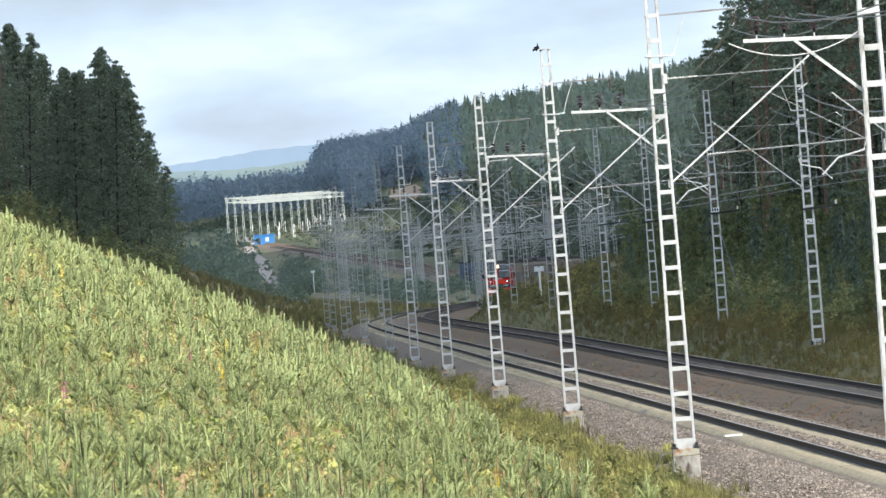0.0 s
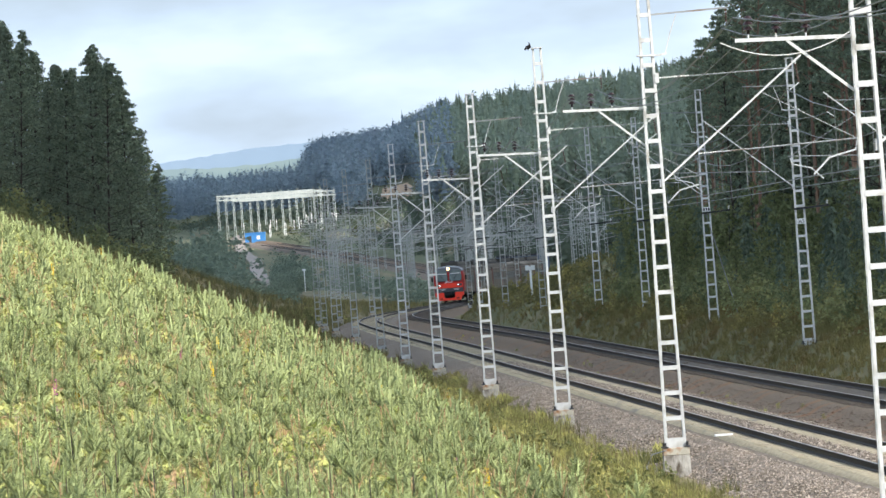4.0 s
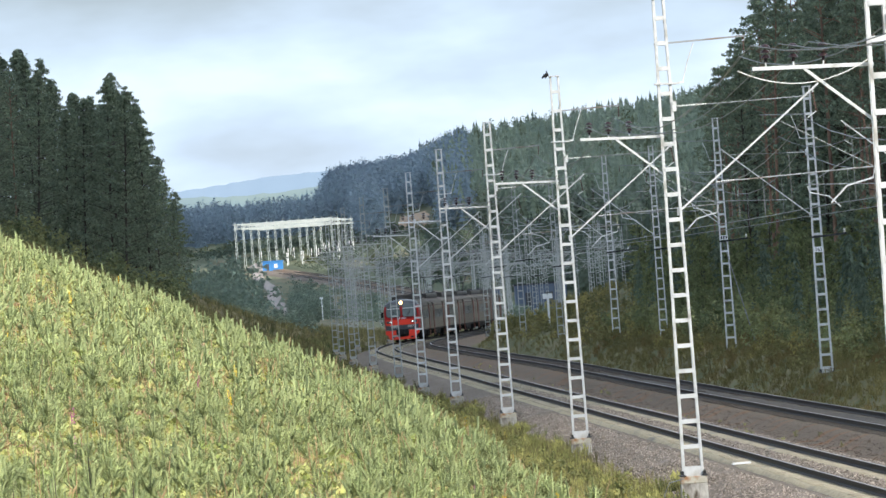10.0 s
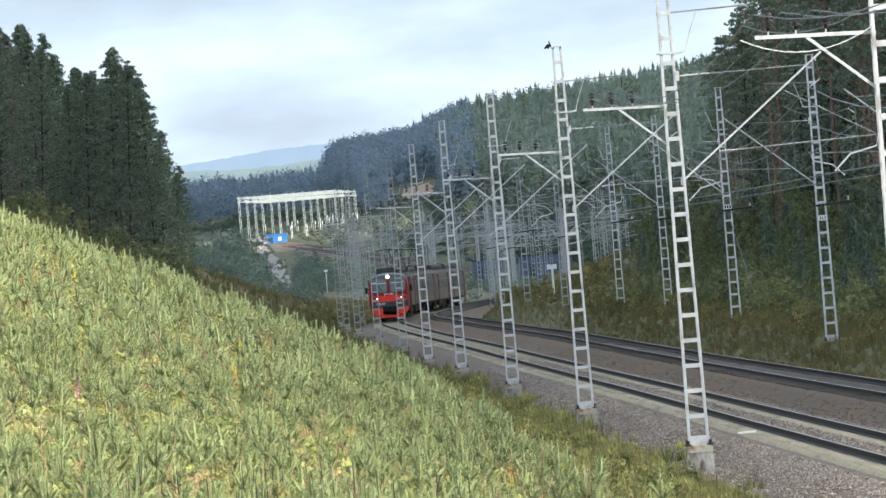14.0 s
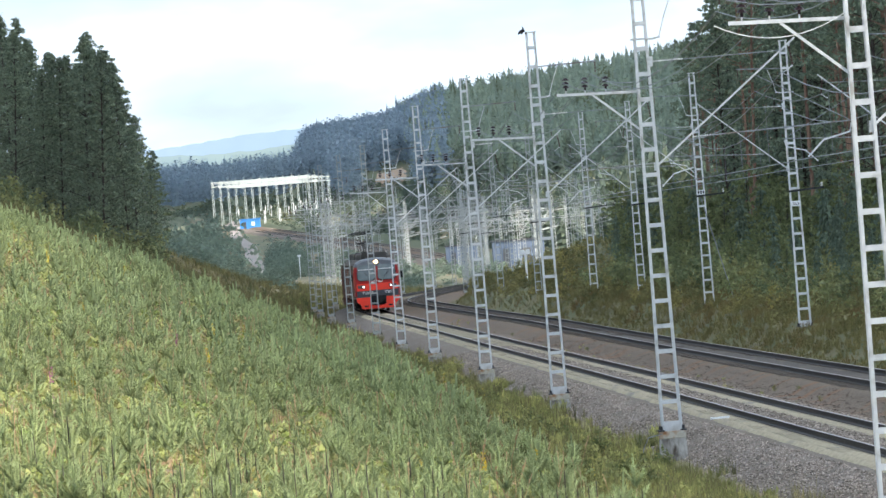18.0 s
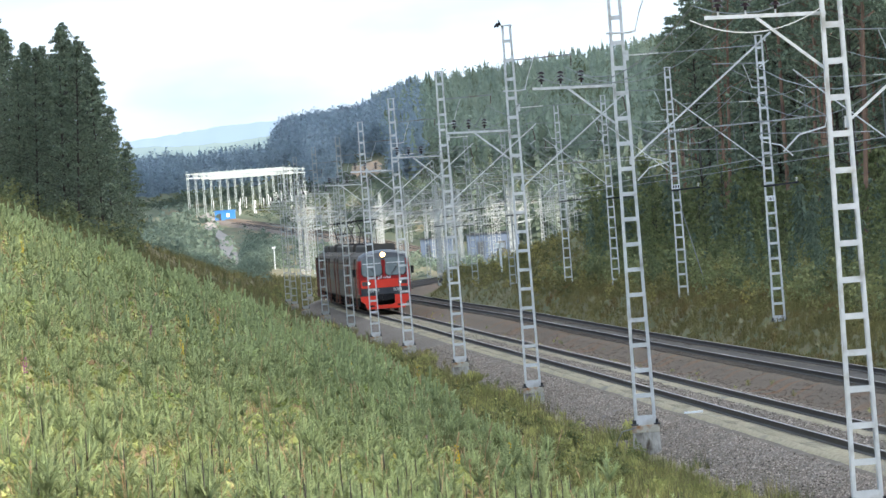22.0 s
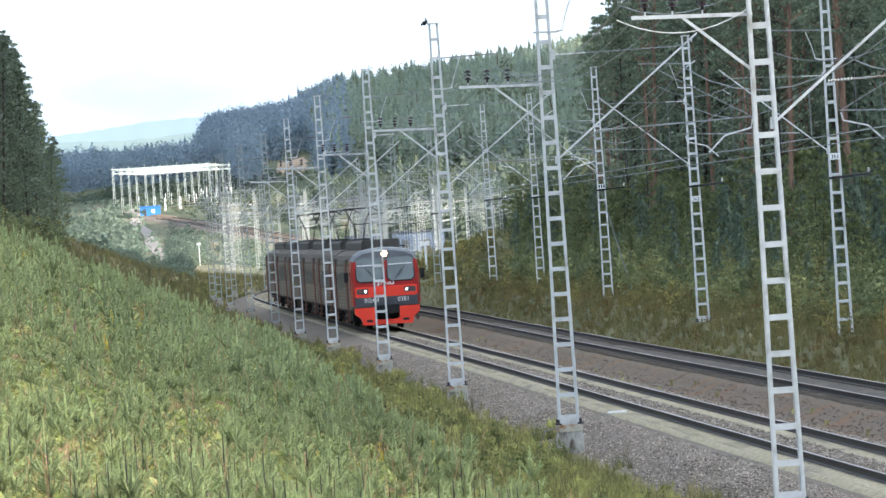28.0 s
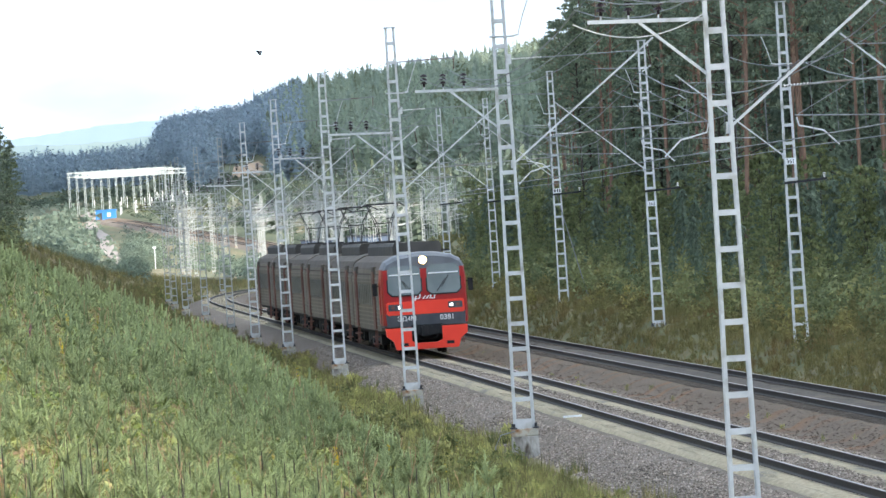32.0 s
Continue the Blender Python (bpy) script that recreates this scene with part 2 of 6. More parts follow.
# Conifers lifted towards blue-grey; the haze is part of this colour.
M_HAZEWOOD = mat("haze_blued_far_conifers", (0.26, 0.33, 0.385), (0.30, 0.37, 0.42), 0.03, 0.9, leaf=0.45, random_hue=0.1, coords="World")
# Horizon hills: pale blue distance haze painted as their base colour.
M_FARWOOD2 = mat("haze_blue_far_crowns", (0.22, 0.29, 0.36), (0.27, 0.34, 0.41), 0.004, 0.9, random_hue=0.15, coords="World")
# Valley bushes: base colour raised and cooled to stand for haze.
M_SHRUB = mat("haze_paled_valley_leaves", (0.185, 0.24, 0.19), (0.235, 0.29, 0.22), 0.1, 0.85, random_hue=0.08, leaf=0.45, tone=0.12, yellow=(0.2, 0.22, 0.15), coords="World")
M_SHRUBD = mat("dark_shrub_leaves", (0.175, 0.212, 0.105), (0.245, 0.27, 0.13), 0.8, 0.85, random_hue=0.2, leaf=0.4, tone=0.25, yellow=(0.28, 0.24, 0.09), coords="World")
M_SHRUBY = mat("yellowing_shrub_leaves", (0.18, 0.18, 0.08), (0.245, 0.225, 0.095), 0.8, 0.85, random_hue=0.2, leaf=0.4, tone=0.25, yellow=(0.38, 0.30, 0.09), coords="World")
M_SEEDL = mat("young_pine_needles", (0.33, 0.39, 0.185), (0.44, 0.49, 0.225), 2.5, 0.75, random_hue=0.15, coords="World", leaf=0.2, tone=0.36, yellow=(0.40, 0.47, 0.19))
M_GRASS = mat("green_grass_blades", (0.40, 0.44, 0.15), (0.50, 0.52, 0.19), 0.7, 0.8, random_hue=0.2, leaf=0.3, tone=0.25, yellow=(0.52, 0.5, 0.2), coords="World", c3=(0.48, 0.42, 0.2), scale3=0.25)
M_HERB = mat("light_green_herb_leaves", (0.30, 0.38, 0.11), (0.42, 0.48, 0.15), 1.5, 0.7, random_hue=0.25, leaf=0.35, tone=0.25, coords="World")
M_STRAW = mat("dry_straw_grass", (0.42, 0.28, 0.16), (0.60, 0.43, 0.25), 1.2, 0.85, random_hue=0.3, leaf=0.25, coords="World")
M_BROWNGR = mat("brown_autumn_grass", (0.16, 0.145, 0.07), (0.24, 0.21, 0.105), 0.6, 0.9, random_hue=0.2, leaf=0.35, tone=0.3, yellow=(0.34, 0.28, 0.11), coords="World", c3=(0.13, 0.165, 0.07), scale3=0.2, spec=0.06)
M_WEED = mat("olive_weeds", (0.14, 0.165, 0.06), (0.21, 0.22, 0.09), 1.0, 0.85, random_hue=0.2, leaf=0.35, tone=0.25, coords="World", c3=(0.2, 0.17, 0.08), scale3=0.3)
M_VERGE = mat("yellow_green_verge_weeds", (0.23, 0.235, 0.085), (0.33, 0.32, 0.12), 0.8, 0.85, random_hue=0.25, coords="World", leaf=0.35, tone=0.3, c3=(0.27, 0.2, 0.09), scale3=0.3, amount3=0.4)
M_BANKGR = mat("olive_brown_bank_growth", (0.16, 0.15, 0.064), (0.23, 0.20, 0.085), 0.6, 0.9, random_hue=0.2, leaf=0.35, tone=0.18, yellow=(0.21, 0.18, 0.085), coords="World", c3=(0.20, 0.135, 0.062), scale3=0.15, spec=0.06)
M_PINKFL = mat("pink_fireweed_flowers", (0.45, 0.10, 0.30), (0.55, 0.2, 0.4), 4, 0.8)
M_YELFL = mat("yellow_flower_heads", (0.65, 0.42, 0.03), (0.75, 0.55, 0.05), 4, 0.8)
M_PORTAL = mat("pale_weathered_portal_steel", (0.40, 0.44, 0.43), (0.55, 0.58, 0.56), 0.5, 0.6, coords="World")
M_ROAD = mat("sandy_track", (0.24, 0.205, 0.18), (0.32, 0.28, 0.25), 0.3, 0.95, coords="World")
M_RED = mat("glossy_red_paint", (0.36, 0.022, 0.022), (0.41, 0.028, 0.026), 2, 0.35, 0, 0.02, 20, (0.32, 0.035, 0.03), 1.0, 0.2)
M_BRED = mat("bright_red_orange_paint", (0.86, 0.06, 0.035), (0.90, 0.07, 0.04), 2, 0.35)
M_GREYP = mat("dark_grey_train_paint", (0.06, 0.066, 0.075), (0.085, 0.09, 0.10), 2, 0.4)
M_ROOFP = mat("grey_cab_roof_paint", (0.135, 0.145, 0.16), (0.18, 0.19, 0.21), 2, 0.5)
M_SIDE = mat("dusty_grey_side_paint", (0.14, 0.117, 0.092), (0.205, 0.175, 0.14), 1.5, 0.6, 0, 0.05, 20, (0.13, 0.10, 0.08), 0.7, 0.5, stretch=(1, 1, 0.3))
M_RIB = mat("pale_dusty_rib_paint", (0.19, 0.165, 0.13), (0.26, 0.228, 0.182), 1.5, 0.6, 0, 0.05, 20, stretch=(1, 1, 0.3))
M_DOOR = mat("dull_brick_red_door_paint", (0.155, 0.075, 0.058), (0.205, 0.10, 0.078), 1.5, 0.6)
M_VENT = mat("sooty_roof_gear_paint", (0.06, 0.055, 0.05), (0.10, 0.092, 0.083), 1.2, 0.8, 0, 0.1, 20)
M_ROOF = mat("sooty_train_roof", (0.075, 0.062, 0.05), (0.12, 0.10, 0.082), 1.2, 0.8, 0, 0.1, 20)
M_UNDER = mat("black_underframe", (0.018, 0.017, 0.017), (0.035, 0.033, 0.032), 3, 0.8)
M_BLACK = mat("black_rubber", (0.015, 0.015, 0.016), (0.025, 0.025, 0.026), 3, 0.6)
M_WHITE = mat("white_lettering_paint", (0.8, 0.8, 0.8), (0.85, 0.85, 0.85), 3, 0.5)
M_GLASS = mat("greenish_cab_glass", (0.10, 0.13, 0.13), (0.16, 0.19, 0.19), 1.0, 0.06, 0, spec=1.0)
M_SIDEGL = mat("dusty_window_glass", (0.075, 0.078, 0.078), (0.105, 0.105, 0.10), 1.0, 0.4, spec=0.3)
M_LAMP = mat("burning_headlamp", (1, 0.9, 0.7), (1, 0.9, 0.7), 1, 0.3, glow=(1.0, 0.6, 0.22), glow_strength=5.0)
M_LAMPW = mat("white_marker_lamp", (1, 1, 1), (1, 1, 1), 1, 0.3, glow=(1.0, 0.97, 0.92), glow_strength=3)
M_BLUE = mat("bright_blue_cladding", (0.05, 0.21, 0.52), (0.07, 0.26, 0.58), 0.5, 0.5, coords="World")
M_BLUE2 = mat("faded_blue_cladding", (0.10, 0.135, 0.20), (0.135, 0.17, 0.235), 0.3, 0.6, coords="World")
M_WHITEST = mat("white_painted_steel", (0.80, 0.81, 0.82), (0.86, 0.87, 0.88), 0.5, 0.5, coords="World")
M_SAND = mat("bare_sand", (0.30, 0.215, 0.145), (0.40, 0.29, 0.20), 0.4, 0.95, coords="World")


# ---- mesh helpers ----
class Builder:
    """Collects faces of one mesh."""

    def __init__(self):
        self.v, self.f, self.mi, self.cur = [], [], [], 0

    def add(self, verts, faces):
        k = len(self.v)
        self.v.extend(verts)
        self.f.extend([tuple(i + k for i in q) for q in faces])
        self.mi.extend([self.cur] * len(faces))
        return self

    def box(self, c, s, m=None):
        hx, hy, hz = s[0] / 2, s[1] / 2, s[2] / 2
        vs = [Vector((sx * hx, sy * hy, sz * hz)) for sx in (-1, 1) for sy in (-1, 1) for sz in (-1, 1)]
        vs = [(m @ p if m else p) + Vector(c) for p in vs]
        return self.add([tuple(p) for p in vs], [(0, 1, 3, 2), (4, 6, 7, 5), (0, 4, 5, 1), (2, 3, 7, 6), (0, 2, 6, 4), (1, 5, 7, 3)])

    def beam(self, a, b, w, h=None, up=(0, 0, 1)):
        """A straight bar of section w x h from a to b."""
        a, b = Vector(a), Vector(b)
        h = h or w
        d = (b - a).normalized()
        side = d.cross(Vector(up))
        side = side.normalized() if side.length > 1e-4 else Vector((1, 0, 0))
        top = side.cross(d)
        vs = [p + side * sx * w / 2 + top * sz * h / 2 for p in (a, b) for sx, sz in ((-1, -1), (1, -1), (1, 1), (-1, 1))]
        return self.add([tuple(p) for p in vs], [(3, 2, 1, 0), (4, 5, 6, 7), (0, 1, 5, 4), (1, 2, 6, 5), (2, 3, 7, 6), (3, 0, 4, 7)])

    def tube(self, pts, radii, n=6, caps=True):
        """A round tube along points, with a radius for each."""
        pts = [Vector(p) for p in pts]
        if not isinstance(radii, (list, tuple)):
            radii = [radii] * len(pts)
        vs, fs = [], []
        for i, p in enumerate(pts):
            d = (pts[min(i + 1, len(pts) - 1)] - pts[max(i - 1, 0)]).normalized()
            ref = Vector((0, 0, 1)) if abs(d.z) < 0.9 else Vector((1, 0, 0))
            a = d.cross(ref).normalized()
            b = d.cross(a)
            vs += [tuple(p + (a * math.cos(6.28319 * k / n) + b * math.sin(6.28319 * k / n)) * radii[i]) for k in range(n)]
        for i in range(len(pts) - 1):
            fs += [(i * n + k, i * n + (k + 1) % n, (i + 1) * n + (k + 1) % n, (i + 1) * n + k) for k in range(n)]
        if caps:
            fs += [tuple(range(n)), tuple(range(len(pts) * n - 1, len(pts) * n - n - 1, -1))]
        return self.add(vs, fs)

    def loft(self, rings, close=True, caps=True):
        """Skin over rings of equal length."""
        n = len(rings[0])
        vs = [tuple(p) for r in rings for p in r]
        fs = []
        for i in range(len(rings) - 1):
            for k in range(n if close else n - 1):
                k2 = (k + 1) % n
                fs.append((i * n + k, i * n + k2, (i + 1) * n + k2, (i + 1) * n + k))
        if caps:
            fs += [tuple(range(n - 1, -1, -1)), tuple(range((len(rings) - 1) * n, len(rings) * n))]
        return self.add(vs, fs)

    def mesh(self, name, *mats, smooth=False):
        me = bpy.data.meshes.new(name)
        me.from_pydata(self.v, [], self.f)
        for m in mats:
            me.materials.append(m)
        if len(mats) > 1:
            me.polygons.foreach_set("material_index", self.mi)
        if smooth:
            me.polygons.foreach_set("use_smooth", [True] * len(me.polygons))
        me.update()
        return me


def part(name, b, material, parent, label="", smooth=False, at=None):
    """Links a builder, or a shared mesh, as one part under a thing or part."""
    me = b if isinstance(b, bpy.types.Mesh) else b.mesh(name, material, smooth=smooth)
    ob = new(name, me)
    ob.parent = parent
    if at is not None:
        ob.matrix_basis = at if isinstance(at, Matrix) else Matrix.Translation(at)
    if label:
        ob["label"] = label
    return ob


def thing(name, label, category, group="", kind="", data=None, at=None):
    ob = new(name, data)
    if at is not None:
        ob.matrix_basis = at
    return tagged(ob, label, category, group, kind)


def smooth01(a, b, x):
    t = min(1.0, max(0.0, (x - a) / (b - a)))
    return t * t * (3 - 2 * t)


def lerp_table(tab, x):
    if x <= tab[0][0]:
        return tab[0][1]
    for (a, u), (b, v) in zip(tab, tab[1:]):
        if x <= b:
            return u + (v - u) * (x - a) / (b - a)
    return tab[-1][1]


# ---- the plan: the line's alignment ----
AXIS = [(-200, 22.1), (60, 12.6), (105, 10.9), (153, 9.1), (202, 7.3), (251, 5.45), (304, 3.15), (358, 0.95), (400, -0.95), (446, -2.95),
        (496, -4.95), (525, -5.85), (550, -6.3), (575, -6.2), (600, -5.6), (640, -3.7), (670, -1.3), (717, 2.1), (745, 4.25), (775, 6.8),
        (850, 14.0), (930, 21.0), (1020, 25.5), (1130, 24.0), (1230, 16.0), (1310, 7.3), (1443, -4.5), (1530, -13.5), (1800, -45.0), (2000, -70.0),
        (2400, -120.0), (5200, -500.0)]


def _tangents(tab):
    out = []
    for i in range(len(tab)):
        a, b = tab[max(i - 1, 0)], tab[min(i + 1, len(tab) - 1)]
        out.append((b[1] - a[1]) / (b[0] - a[0]))
    return out


AXIS_T = _tangents(AXIS)


def raw_axis(y):
    if y <= AXIS[0][0]:
        return AXIS[0][1] + AXIS_T[0] * (y - AXIS[0][0])
    for i in range(len(AXIS) - 1):
        (a, u), (b, v) = AXIS[i], AXIS[i + 1]
        if y <= b:
            h = b - a
            t = (y - a) / h
            return ((2 * t ** 3 - 3 * t * t + 1) * u + (t ** 3 - 2 * t * t + t) * h * AXIS_T[i]
                    + (3 * t * t - 2 * t ** 3) * v + (t ** 3 - t * t) * h * AXIS_T[i + 1])
    return AXIS[-1][1]


@lru_cache(maxsize=None)
def axis_at(k):
    w = min(24.0, 6 + max(0, k) * 0.05)
    return sum(raw_axis(k + d * w) * g for d, g in ((-1, 0.2), (-0.5, 0.2), (0, 0.2), (0.5, 0.2), (1, 0.2)))


def axis(y):
    """x of the near track's centre line at y."""
    k = math.floor(y / 4)
    f = y / 4 - k
    return axis_at(k * 4) * (1 - f) + axis_at(k * 4 + 4) * f


def slope_of(y):
    return (axis(y + 4) - axis(y - 4)) / 8


RAILZ = [(-200, 0.0), (100, 0.0), (251, 0.05), (500, 0.55), (1300, 0.65), (1950, 17.8), (2600, 26.0), (5200, 60.0)]


def rail_z(y):
    return lerp_table(RAILZ, y)


def beside(y, off, z=0.0):
    """A point beside the near track: off metres to the right of its axis, z above its rail head."""
    s = slope_of(y)
    k = 1 / math.sqrt(1 + s * s)
    return Vector((axis(y) + off * k, y - off * s * k, rail_z(y) + z))


CUT_LEFT = [(-200, 0.40), (0, 0.40), (30, 0.30), (60, 0.21), (100, 0.19), (175, 0.33), (250, 0.47), (600, 0.47), (680, 0.22), (800, 0.05), (5200, 0.02)]
CUT_RIGHT = [(-200, 0.09), (430, 0.12), (560, 0.24), (640, 0.30), (725, 0.26), (800, 0.08), (1200, 0.08), (5200, 0.02)]
BANK_STEP = [(150, 0.72), (212, 1.0), (255, 1.22), (312, 1.5), (420, 1.55), (600, 1.1)]
RIDGE = [(-0.5, 0.0158), (-0.06, 0.0152), (-0.0207, 0.0152), (-0.0187, 0.0196), (-0.0063, 0.0212), (0.0032, 0.0250), (0.0307, 0.0276), (0.06, 0.031), (0.1, 0.034), (0.5, 0.034)]


def ground_z(x, y):
    o = x - axis(y)
    z = rail_z(y)
    if o < 0:
        L = -o
        h = -0.85 + 0.25 * smooth01(4.6, 2.2, L)
        if L > 5:
            q = min(L, 42) - 5
            h += lerp_table(CUT_LEFT, y) * q + 0.04 * max(0, L - 42)
            h += 0.10 * noise.noise((x * 0.35, y * 0.35, 0)) + 0.22 * noise.noise((x * 0.09, y * 0.09, 3))
    else:
        h = -0.6 - 0.1 * smooth01(7, 8, o)
        if o > 8:
            h += lerp_table(BANK_STEP, y) * smooth01(8, 10.2, o)
            q = min(o, 34) - 10
            if q > 0:
                h += lerp_table(CUT_RIGHT, y) * q
            h += (0.15 * noise.noise((x * 0.3, y * 0.3, 0)) + 0.3 * noise.noise((x * 0.08, y * 0.08, 3))) * smooth01(8, 11, o)
            h += 0.02 * max(0, o - 34)
    if y > 900:
        h = max(-3, min(h, 60))
    if y > 1950:
        up = EYE + 3300 * lerp_table(RIDGE, x / y) - 16
        return z + h + (up - z - h) * smooth01(1950, 3300, y)
    return z + h


# ---- the ground: one sheet out to the horizon ----
def build_ground():
    ys = [-200, -120, -60, -30] + list(range(0, 300, 3)) + list(range(300, 760, 5)) + list(range(760, 1400, 20)) + list(range(1400, 3000, 50)) + [3100, 3500, 4000, 4900]
    offs = ([-2500, -1200, -600, -300, -200, -140, -100, -75, -58, -48] + [-42 + 1.2 * k for k in range(31)] + [-5, -4.4, -3.4, -2.2, 0, 2.4, 4.8, 7, 7.6, 8.2]
            + [9 + 1.2 * k for k in range(22)] + [36, 40, 46, 56, 75, 100, 140, 200, 300, 600, 1200, 2500])
    vs, fs, cols = [], [], []
    for y in ys:
        ax = axis(y)
        for o in offs:
            x = ax + o
            vs.append((x, y, ground_z(x, y)))
            n1 = noise.noise((x * 0.12, y * 0.12, 8))
            if y > 780:
                c = (0.10, 0.115, 0.07) if n1 < 0.15 else (0.15, 0.13, 0.08)
            elif o < 0:
                planted = smooth01(6.2, 7.6, -o + n1) * (1 - smooth01(262, 300, y + 30 * n1))
                a, b = (0.16, 0.14, 0.07), (0.235, 0.195, 0.10)
                c = tuple(p + (q - p) * planted for p, q in zip(a, b))
            else:
                c = (0.10, 0.105, 0.05) if n1 < 0.1 else (0.125, 0.112, 0.058)
            cols.append((*c, 1 if o < 0 else 0.25))  # alpha: how much bare soil shows
    n = len(offs)
    for i in range(len(ys) - 1):
        fs += [(i * n + k, i * n + k + 1, (i + 1) * n + k + 1, (i + 1) * n + k) for k in range(n - 1)]
    me = bpy.data.meshes.new("ground")
    me.from_pydata(vs, [], fs)
    att = me.color_attributes.new("zone", "FLOAT_COLOR", "POINT")
    att.data.foreach_set("color", [q for c in cols for q in c])
    me.polygons.foreach_set("use_smooth", [True] * len(me.polygons))
    m = bpy.data.materials.new("soil_and_turf")
    m.use_nodes = True
    nd, lk = m.node_tree.nodes, m.node_tree.links
    b = nd["Principled BSDF"]
    b.inputs["Roughness"].default_value = 0.95
    b.inputs["Specular IOR Level"].default_value = 0.15
    at = nd.new("ShaderNodeAttribute")
    at.attribute_name = "zone"
    pos = nd.new("ShaderNodeNewGeometry")
    col = at.outputs["Color"]
    for s, tint, lo, hi in ((0.9, (0.62, 0.36, 0.26), 0.5, 0.68), (0.35, (0.40, 0.38, 0.16), 0.55, 0.75), (5.0, (0.06, 0.07, 0.03), 0.5, 0.75)):
        t = nd.new("ShaderNodeTexNoise")
        t.inputs["Scale"].default_value = s
        t.inputs["Detail"].default_value = 4
        lk.new(pos.outputs["Position"], t.inputs["Vector"])
        r = nd.new("ShaderNodeMapRange")
        r.inputs[1].default_value, r.inputs[2].default_value, r.inputs[4].default_value = lo, hi, 0.6
        lk.new(t.outputs[0], r.inputs[0])
        x = nd.new("ShaderNodeMix")
        x.data_type, x.blend_type = "RGBA", "MIX"
        tint_mix = nd.new("ShaderNodeMix")
        tint_mix.data_type = "RGBA"
        tint_mix.inputs[0].default_value = 0.45
        lk.new(col, tint_mix.inputs[6])
        tint_mix.inputs[7].default_value = (*tint, 1)
        bare = nd.new("ShaderNodeMath")
        bare.operation = "MULTIPLY"
        lk.new(r.outputs[0], bare.inputs[0])
        lk.new(at.outputs["Alpha"], bare.inputs[1])
        lk.new(bare.outputs[0], x.inputs[0])
        lk.new(col, x.inputs[6])
        lk.new(tint_mix.outputs[2], x.inputs[7])
        col = x.outputs[2]
    lk.new(col, b.inputs["Base Color"])
    me.materials.append(m)
    return thing("ground", "grassy hillside and valley ground with brown and green patches", "ground", kind="structure", data=me)


ground = build_ground()


# ---- the double track ----
TRACK_GAP = 5.1
GAP = [(-200, 0.0), (220, 0.0), (360, 0.45), (450, 0.2), (560, -0.4), (5200, -0.4)]


def strip(name, material, profile, y0, y1, step, label, category):
    """Earthwork swept along the line: profile of (offset, height above rail)."""
    b = Builder()
    ys = []
    y = y0
    while y < y1:
        ys.append(y)
        y += step if y < 800 else 12
    ys.append(y1)
    rings = []
    for y in ys:
        ring = []
        for i, (o, z) in enumerate(profile):
            p = beside(y, o, z)
            if 0 < i < len(profile) - 1:
                p.z += 0.035 * noise.noise((p.x * 1.3, p.y * 1.3, 1))
            ring.append(p)
        rings.append(ring)
    b.loft(rings, close=False, caps=False)
    return thing(name, label, category, kind="structure", data=b.mesh(name, material, smooth=True))


strip("ballast_near", M_BALLAST, [(-4.0, -0.95), (-3.2, -0.66), (-2.4, -0.36), (-1.9, -0.26), (-0.9, -0.25), (0.9, -0.25), (1.6, -0.27), (2.35, -0.42)], -60, 1900, 2.5,
      "grey crushed stone ballast bed of the near track", "ballast")
strip("ballast_far", M_BALLAST2, [(2.35, -0.42), (2.9, -0.4), (3.3, -0.19), (3.7, -0.095), (4.1, -0.085), (6.1, -0.085), (6.6, -0.11), (7.3, -0.6), (8.1, -0.95)], -60, 1900, 2.5,
      "rust-stained brown stone ballast bed of the far track", "ballast")


def track(name, off, lift, label, m_sleeper, sleeper_label, near_n):
    root = thing(name, label, "railway track", kind="structure")
    for side in (-0.8, 0.8):
        for nm, material, prof in (("rail", M_RAIL, [(-0.075, -0.18), (-0.075, -0.155), (-0.018, -0.13), (-0.018, -0.05), (-0.037, -0.035), (-0.037, -0.004),
                                                     (0.037, -0.004), (0.037, -0.035), (0.018, -0.05), (0.018, -0.13), (0.075, -0.155), (0.075, -0.18)]),
                                   ("rail_head", M_RAILTOP, [(-0.03, -0.003), (-0.03, 0.0), (0.03, 0.0), (0.03, -0.003)])):
            b = Builder()
            y, rings = -60.0, []
            while y < 1850:
                rings.append([beside(y, off + side + o + (lerp_table(GAP, y) if off else 0), z + lift) for o, z in prof])
                y += 3 if y < 800 else 10
            b.loft(rings)
            part(nm, b, material, root, "shiny worn running surface" if nm == "rail_head" else "")
    # Sleepers: the nearest as pieces of their own, the rest joined.
    one = Builder()
    prof = [(-1.35, 0.0), (-1.3, 0.03), (-0.5, 0.02), (0.5, 0.02), (1.3, 0.03), (1.35, 0.0)]
    one.loft([[(o, sy, z) for o, z in prof] + [(1.35, sy * 1.1, -0.12), (-1.35, sy * 1.1, -0.12)] for sy in (-0.12, 0.12)])
    sleeper_mesh = one.mesh("sleeper", m_sleeper)
    rest = Builder()
    k, y = 0, 92.0
    while y < 830:
        p = beside(y, off + (lerp_table(GAP, y) if off else 0), -0.19 + lift)
        m = Matrix.Translation(p) @ Matrix.Rotation(-math.atan(slope_of(y)), 4, "Z")
        if k < near_n:
            part("sleeper", sleeper_mesh, None, root, at=m)
        else:
            rest.box(p + Vector((0, 0, -0.02)), (2.7, 0.25, 0.1), m.to_3x3())
        k += 1
        y += 0.55
    part("sleepers_beyond", rest, m_sleeper, root, sleeper_label)["kind"] = "stuff"
    return root


